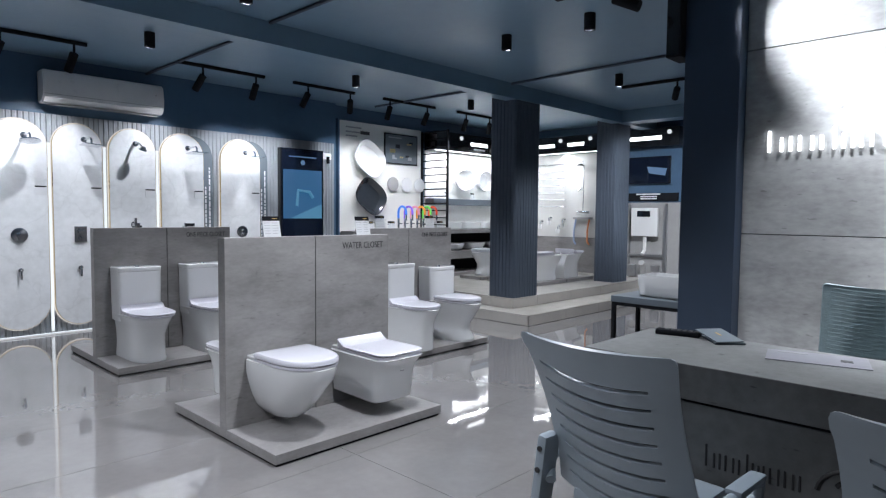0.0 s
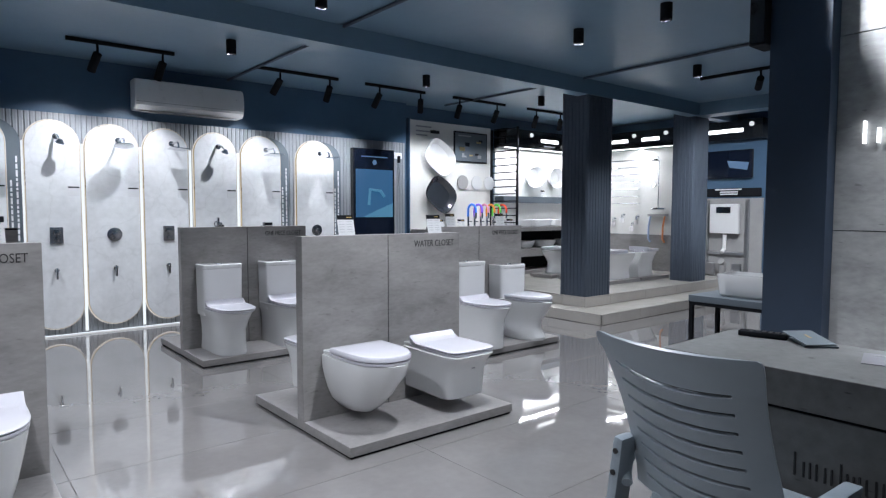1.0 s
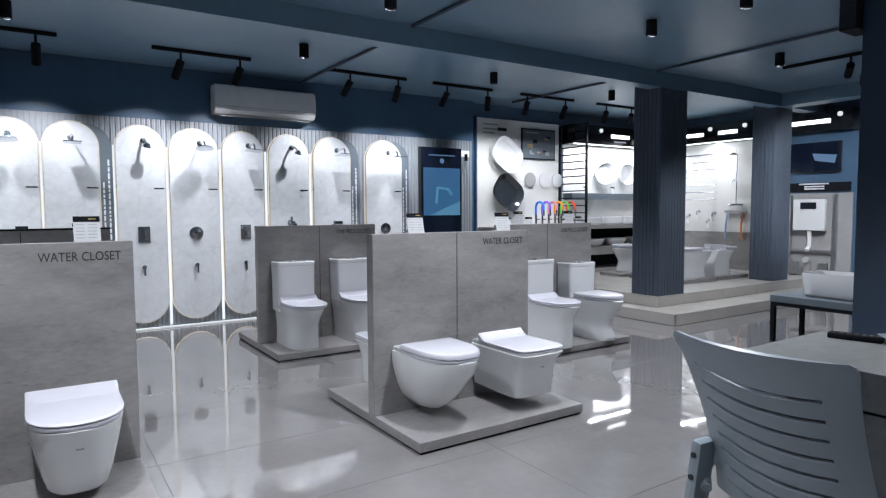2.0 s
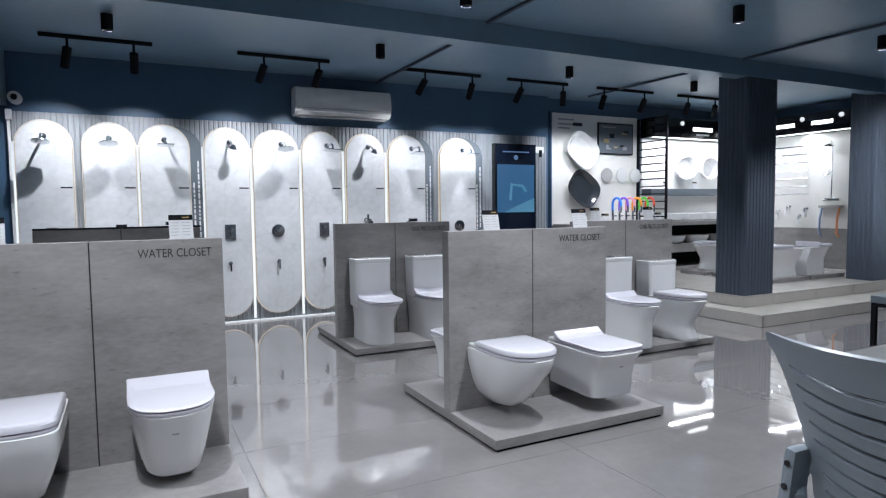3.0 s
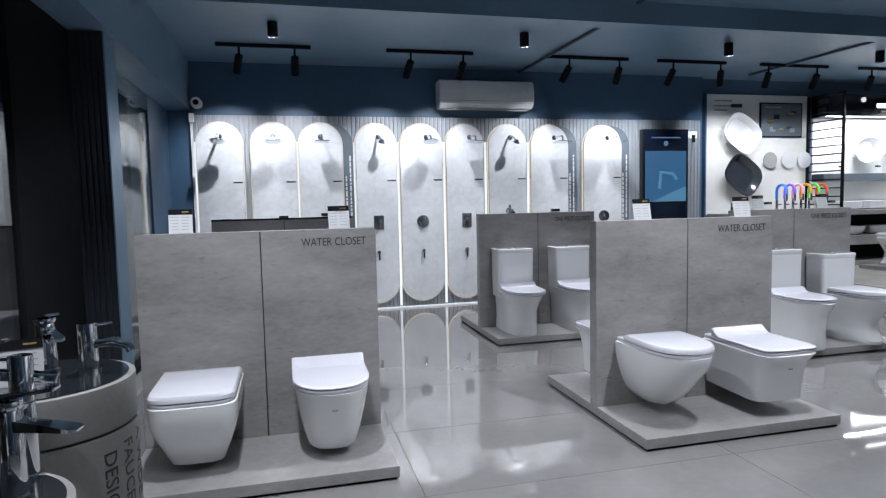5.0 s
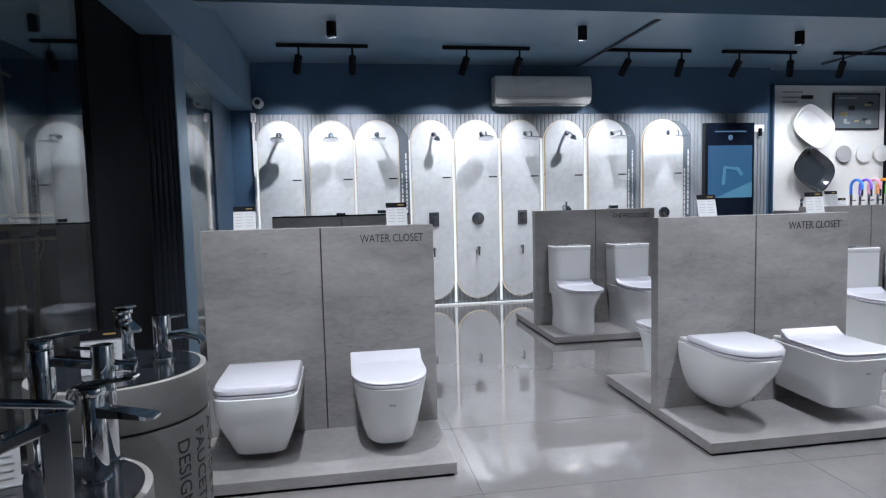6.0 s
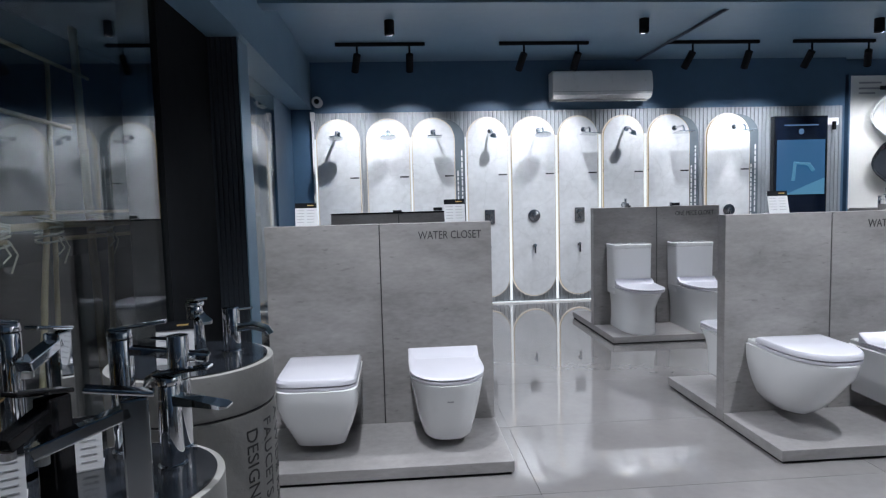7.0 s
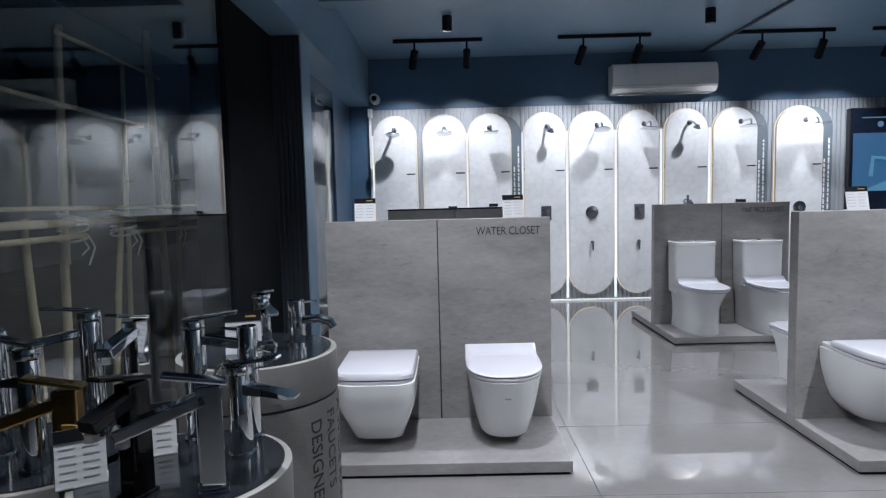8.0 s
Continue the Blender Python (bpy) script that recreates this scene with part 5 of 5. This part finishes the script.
part("base_slab", box(-1.10, 1.33, -0.52, -0.051, 0.2605, 0.32, 0.004), M_CONC, nb)
for x, hx in ((8.50, 0.24), (9.06, 0.19), (9.62, 0.22)):
    wall_basin(pose(x, NW - 0.031, 1.92), hx, 0.19, 2.3, 0.2, M_CERAMIC, "white oval basin mounted in the lit niche", 0.15)
for x in (8.05, 8.72, 9.35):
    info_card(pose(x, NW - 0.16, 1.571), 0.10, 0.12)
for x in (8.05, 8.6, 9.2, 9.75):
    t = thing("bowl_basin", pose(x, NW - 0.28, 0.681), "white low counter basin stored on the shelf", "basin", "shelf basins")
    rings = [([(a * hx * 1.0, b * hx * 0.62) for a, b in squircle(1, 1, 3.0, 32)], z) for hx, z in ((0.14, 0.0), (0.20, 0.03), (0.24, 0.11), (0.245, 0.125), (0.225, 0.125), (0.17, 0.04))]
    part("bowl", loft(rings), M_CERAMIC, t, smooth=True)
for x in (7.95, 8.45, 8.95, 9.45):
    t = thing("counter_tray_basin", pose(x, NW - 0.27, 1.046), "white rectangular basin on the niche worktop", "basin", "worktop basins")
    rings = [([(a * hx, b * hx * 0.75) for a, b in squircle(1, 1, 6.0, 32)], z) for hx, z in ((0.19, 0.0), (0.215, 0.02), (0.225, 0.12), (0.21, 0.125), (0.18, 0.05))]
    part("bowl", loft(rings), M_CERAMIC, t, smooth=True)

# ---- east wall displays ----
he = thing("sign_header", pose(EAST, 5.85, 0), "black lit sign header on the side wall", "sign header")
part("box", box(-0.25, -0.001, -1.75, 1.36, 2.44, 2.74, 0.004), M_BLACKGLOSS, he)
for y, w in ((0.60, 0.40), (-0.02, 0.34), (-1.46, 0.66)):
    part("sign_light", box(-0.256, -0.2505, y, y + w, 2.55, 2.61, 0.002), G_SIGN, he, "glowing white sign bar")
    part("puck_light", cyl(0.035, 0, 0.02, 20, m=pose(-0.2505, y - 0.13, 2.66, 0, -90)), G_LENS, he)
part("led_strip", box(-0.22, -0.19, -0.55, 1.30, 2.430, 2.4395), G_SIGN, he, "glowing strip under the header")
strip_light((EAST - 0.22, 6.3, 2.41), (EAST - 0.12, 6.3, 1.0), 0.05, 2.0, 23)
eb = thing("fittings_board", pose(EAST - 0.0005, 6.3, 0), "white board with towel rails and shower fittings", "display board")
part("back", box(-0.03, 0, -1.05, 1.2, 0.9, 2.43), M_WHITEWALL, eb)
part("lower_panel", box(-0.034, 0, -1.05, 1.2, 0.262, 0.896), M_CONC, eb)
for k in range(7):
    t = thing("towel_rail", pose(EAST - 0.031, 6.62, 2.24 - 0.13 * k), "slim chrome towel rail", "towel rail", "towel rails")
    part("bar", tube([(-0.07, -0.30, 0), (-0.07, 0.30, 0)], 0.011, 10), M_CHROME, t)
    for y in (-0.29, 0.29):
        part("post", tube([(0, y, 0), (-0.07, y, 0)], 0.013, 10), M_CHROME, t)
for y in (5.92, 5.45):
    t = thing("shower_set", pose(EAST - 0.031, y, 1.36), "chrome shower column with two heads and mixer", "shower set", "shower sets")
    part("riser", tube([(-0.06, 0, 0), (-0.06, 0, 0.88), (-0.10, 0, 0.92)], 0.010, 10), M_CHROME, t)
    for z, r in ((0.86, 0.11), (0.42, 0.09)):
        part("head", cyl(r, 0, 0.05, 24, r * 0.35, m=pose(-0.15, 0, z - 0.03)), M_CHROME, t, smooth=True)
    part("mixer", tube([(-0.05, -0.13, 0), (-0.05, 0.13, 0)], 0.025, 14), M_CHROME, t)
    part("shelf", box(-0.12, 0, -0.17, 0.17, -0.13, -0.09, 0.003), M_GREYBOX, t)
for y, z in ((6.85, 1.18), (6.65, 1.25), (6.45, 1.1), (6.35, 1.22)):
    t = thing("bath_accessory", pose(EAST - 0.031, y, z), "small chrome bathroom accessory on the board", "accessory", "bath accessories")
    part("mount", cyl(0.03, 0, 0.012, 20, m=pose(0, 0, 0, 0, -90)), M_CHROME, t)
    part("holder", tube([(-0.012, 0, 0), (-0.07, 0, 0.0), (-0.075, 0, -0.06)], 0.012, 10), M_CHROME, t)
    part("cup", cyl(0.035, -0.14, -0.06, 20, 0.04, m=pose(-0.075, 0, 0)), M_WHITE, t, smooth=True)
for y, c in ((6.08, (0.35, 0.45, 0.65)), (5.80, (0.75, 0.28, 0.12))):
    t = thing("spray_hose", pose(EAST - 0.031, y, 1.15), "coloured health faucet hose on the board", "hose", "hoses")
    part("hose", tube([(-0.03, 0, 0.1), (-0.06, 0.02, -0.1), (-0.05, 0.03, -0.32), (-0.03, 0.0, -0.38)], 0.016, 10), mat("hose_colour", c, 0.45, 0, 0.05, 10), t)
tv = thing("television", pose(EAST, 4.69, 2.07), "black wall television with a dark blue picture", "television")
part("mount", box(-0.05, -0.001, -0.15, 0.15, -0.12, 0.12), M_BLACK, tv)
part("housing", box(-0.085, -0.051, -0.385, 0.385, -0.225, 0.225, 0.005), M_BLACKGLOSS, tv)
part("picture", box(-0.0875, -0.0855, -0.37, 0.37, -0.21, 0.21), M_SCREEN, tv)
part("picture_glow", outline_plate([(-0.30, -0.10), (-0.02, -0.05), (0.02, 0.06), (-0.33, 0.02)], -0.001, 0.001), G_FILM, tv, "blue picture area", m=pose(-0.0895, 0, 0, 0, 0, 90))
bb = thing("caption_board", pose(EAST, 4.67, 1.63), "black caption board with white text bars", "caption board")
part("board", box(-0.03, -0.001, -0.48, 0.50, -0.075, 0.06, 0.002), M_BLACK, bb)
for z, y0, y1 in ((0.03, -0.18, 0.25), (-0.01, -0.12, 0.17), (-0.045, -0.12, 0.17)):
    part("text_bar", box(-0.034, -0.0305, y0, y1, z, z + 0.022), M_WHITEINK, bb)
cis = thing("concealed_cistern", pose(EAST, 4.70, 0.26), "white concealed cistern in a galvanised steel frame", "cistern")
part("board", box(-0.03, -0.001, -0.55, 0.50, 0.0, 1.27, 0.003), M_GREYBOX, cis)
for y in (-0.33, 0.33):
    part("upright", box(-0.09, -0.031, y - 0.025, y + 0.025, 0.0, 1.24, 0.003), M_STEEL, cis)
part("cross_bar", box(-0.08, -0.035, -0.305, 0.305, 0.36, 0.40), M_STEEL, cis)
part("tank", box(-0.17, -0.091, -0.235, 0.235, 0.70, 1.18, 0.02), M_CERAMIC, cis, "white plastic tank", smooth=True)
part("flush_plate", box(-0.18, -0.171, -0.11, 0.12, 1.03, 1.13, 0.003), M_BLACKGLOSS, cis, "black flush plate")
part("flush_pipe", tube([(-0.12, 0, 0.70), (-0.12, 0, 0.46), (-0.20, 0, 0.40)], 0.03, 14), M_WHITE, cis, smooth=True)
part("outlet_bend", tube([(-0.12, 0.02, 0.05), (-0.14, 0.0, 0.22), (-0.22, 0.0, 0.26)], 0.05, 16), M_GREYBOX, cis, smooth=True)
for y in (-0.2, 0.22):
    part("foot_bracket", box(-0.14, -0.091, y - 0.07, y + 0.07, 0.02, 0.22, 0.01), M_STEEL, cis)

# toilets on low boards upon the platform
for x, y, turn, st in ((8.42, 6.50, -90, "coupled"), (8.45, 5.95, -90, "coupled"), (8.40, 5.40, -90, "coupled"), (8.52, 5.40, 90, "skirted")):
    pl = thing("display_plinth", pose(x, y, 0.2605, 0, 0, turn), "low grey plinth on the tiled platform", "plinth", "platform plinths")
    part("slab", box(-0.23, 0.23, -0.72, 0.045, 0.0, 0.05, 0.003), M_CONC, pl)
    floor_toilet(st, pose(x, y, 0.311, 0, 0, turn), "white floor-standing closet pan on the platform", cistern=False)

# ---- bamboo scaffold outside the window ----


def bamboo(a, b, r, label):
    a, b = Vector(a), Vector(b)
    n = max(3, int((b - a).length / 0.33))
    t = thing("bamboo_pole", Matrix.Translation(a), label, "bamboo pole", "bamboo scaffold")
    pts, rr = [], []
    rg = random.Random(int(a.y * 1000 + b.z * 77))
    for k in range(n + 1):
        for d, f in ((-0.012, 1.0), (0.0, 1.16), (0.012, 1.0)):
            s = k / n + d / (b - a).length
            pts.append((b - a) * s + Vector((0, 0, 0)) + Vector((rg.uniform(-1, 1), rg.uniform(-1, 1), 0)) * 0.004)
            rr.append(r * f * (1 - 0.15 * k / n))
    part("culm", tube(pts, r, 10, taper=rr), M_BAMBOO, t, smooth=True)
    return t


BX = -1.75
for y0, y1, top, r in ((2.71, 2.82, 2.1, 0.021), (3.83, 3.66, 2.3, 0.026), (1.95, 2.05, 3.4, 0.02), (4.67, 4.70, 2.2, 0.024), (3.30, 3.36, 2.05, 0.014)):
    bamboo((BX, y0, -0.039), (BX + 0.03, y1, top), r, "upright dry bamboo scaffold pole outside the window")
for y0, y1 in ((2.96, 3.20), (3.80, 3.88), (2.50, 2.44), (4.25, 4.34)):
    bamboo((BX + 0.06, y0, -0.039), (BX + 0.06, y1, 1.23), 0.018, "short leaning bamboo post under the scaffold rail")
for y0, z0, y1, z1, r in ((0.5, 1.30, 5.4, 1.26, 0.010), (0.6, 1.235, 3.08, 1.215, 0.020), (3.16, 1.22, 5.0, 1.175, 0.019), (0.6, 1.165, 2.78, 1.155, 0.014), (3.20, 1.145, 4.9, 1.11, 0.012), (1.2, 1.78, 3.5, 1.735, 0.013), (2.78, 2.07, 3.75, 2.045, 0.011)):
    bx = BX + (0.105 if z0 < 1.5 else 0.050)
    bamboo((bx, y0, z0), (bx, y1, z1), r, "level dry bamboo rail lashed to the scaffold")
for y in (2.05, 2.74, 3.18, 3.74, 4.33, 4.69):
    t = thing("rope_lashing", pose(BX + 0.075, y, 1.19), "pale rope lashing round the bamboo joint", "rope", "rope lashings")
    for k in range(5):
        part("turn", tube([(0.066 * math.cos(a), 0.046 * math.sin(a), -0.045 + 0.024 * k + 0.015 * math.sin(a + k)) for a in (2 * math.pi * q / 14 for q in range(15))], 0.0055, 6), M_ROPE, t)
    for d in (-0.03, 0.02):
        part("loose_end", tube([(0.06, d, -0.04), (0.075, d + 0.02, -0.09), (0.06, d - 0.01, -0.15 - d)], 0.004, 6), M_ROPE, t)

# ---- floor tiles ----
TX, TY = 1.6, 0.8
tile_mesh = mesh_of("tile", box(0.0012, TX - 0.0012, 0.0012, TY - 0.0012, -0.0055, 0.0, 0.0008), M_TILE)
for i in range(-1, 6):
    for j in range(-8, 6):
        x, y = 0.66 + TX * i, 3.30 + TY * j
        if x > EAST or y > 7.4:
            continue
        s = new("tile", tile_mesh)
        s.parent = floor
        s.matrix_basis = pose(x, y, 0)
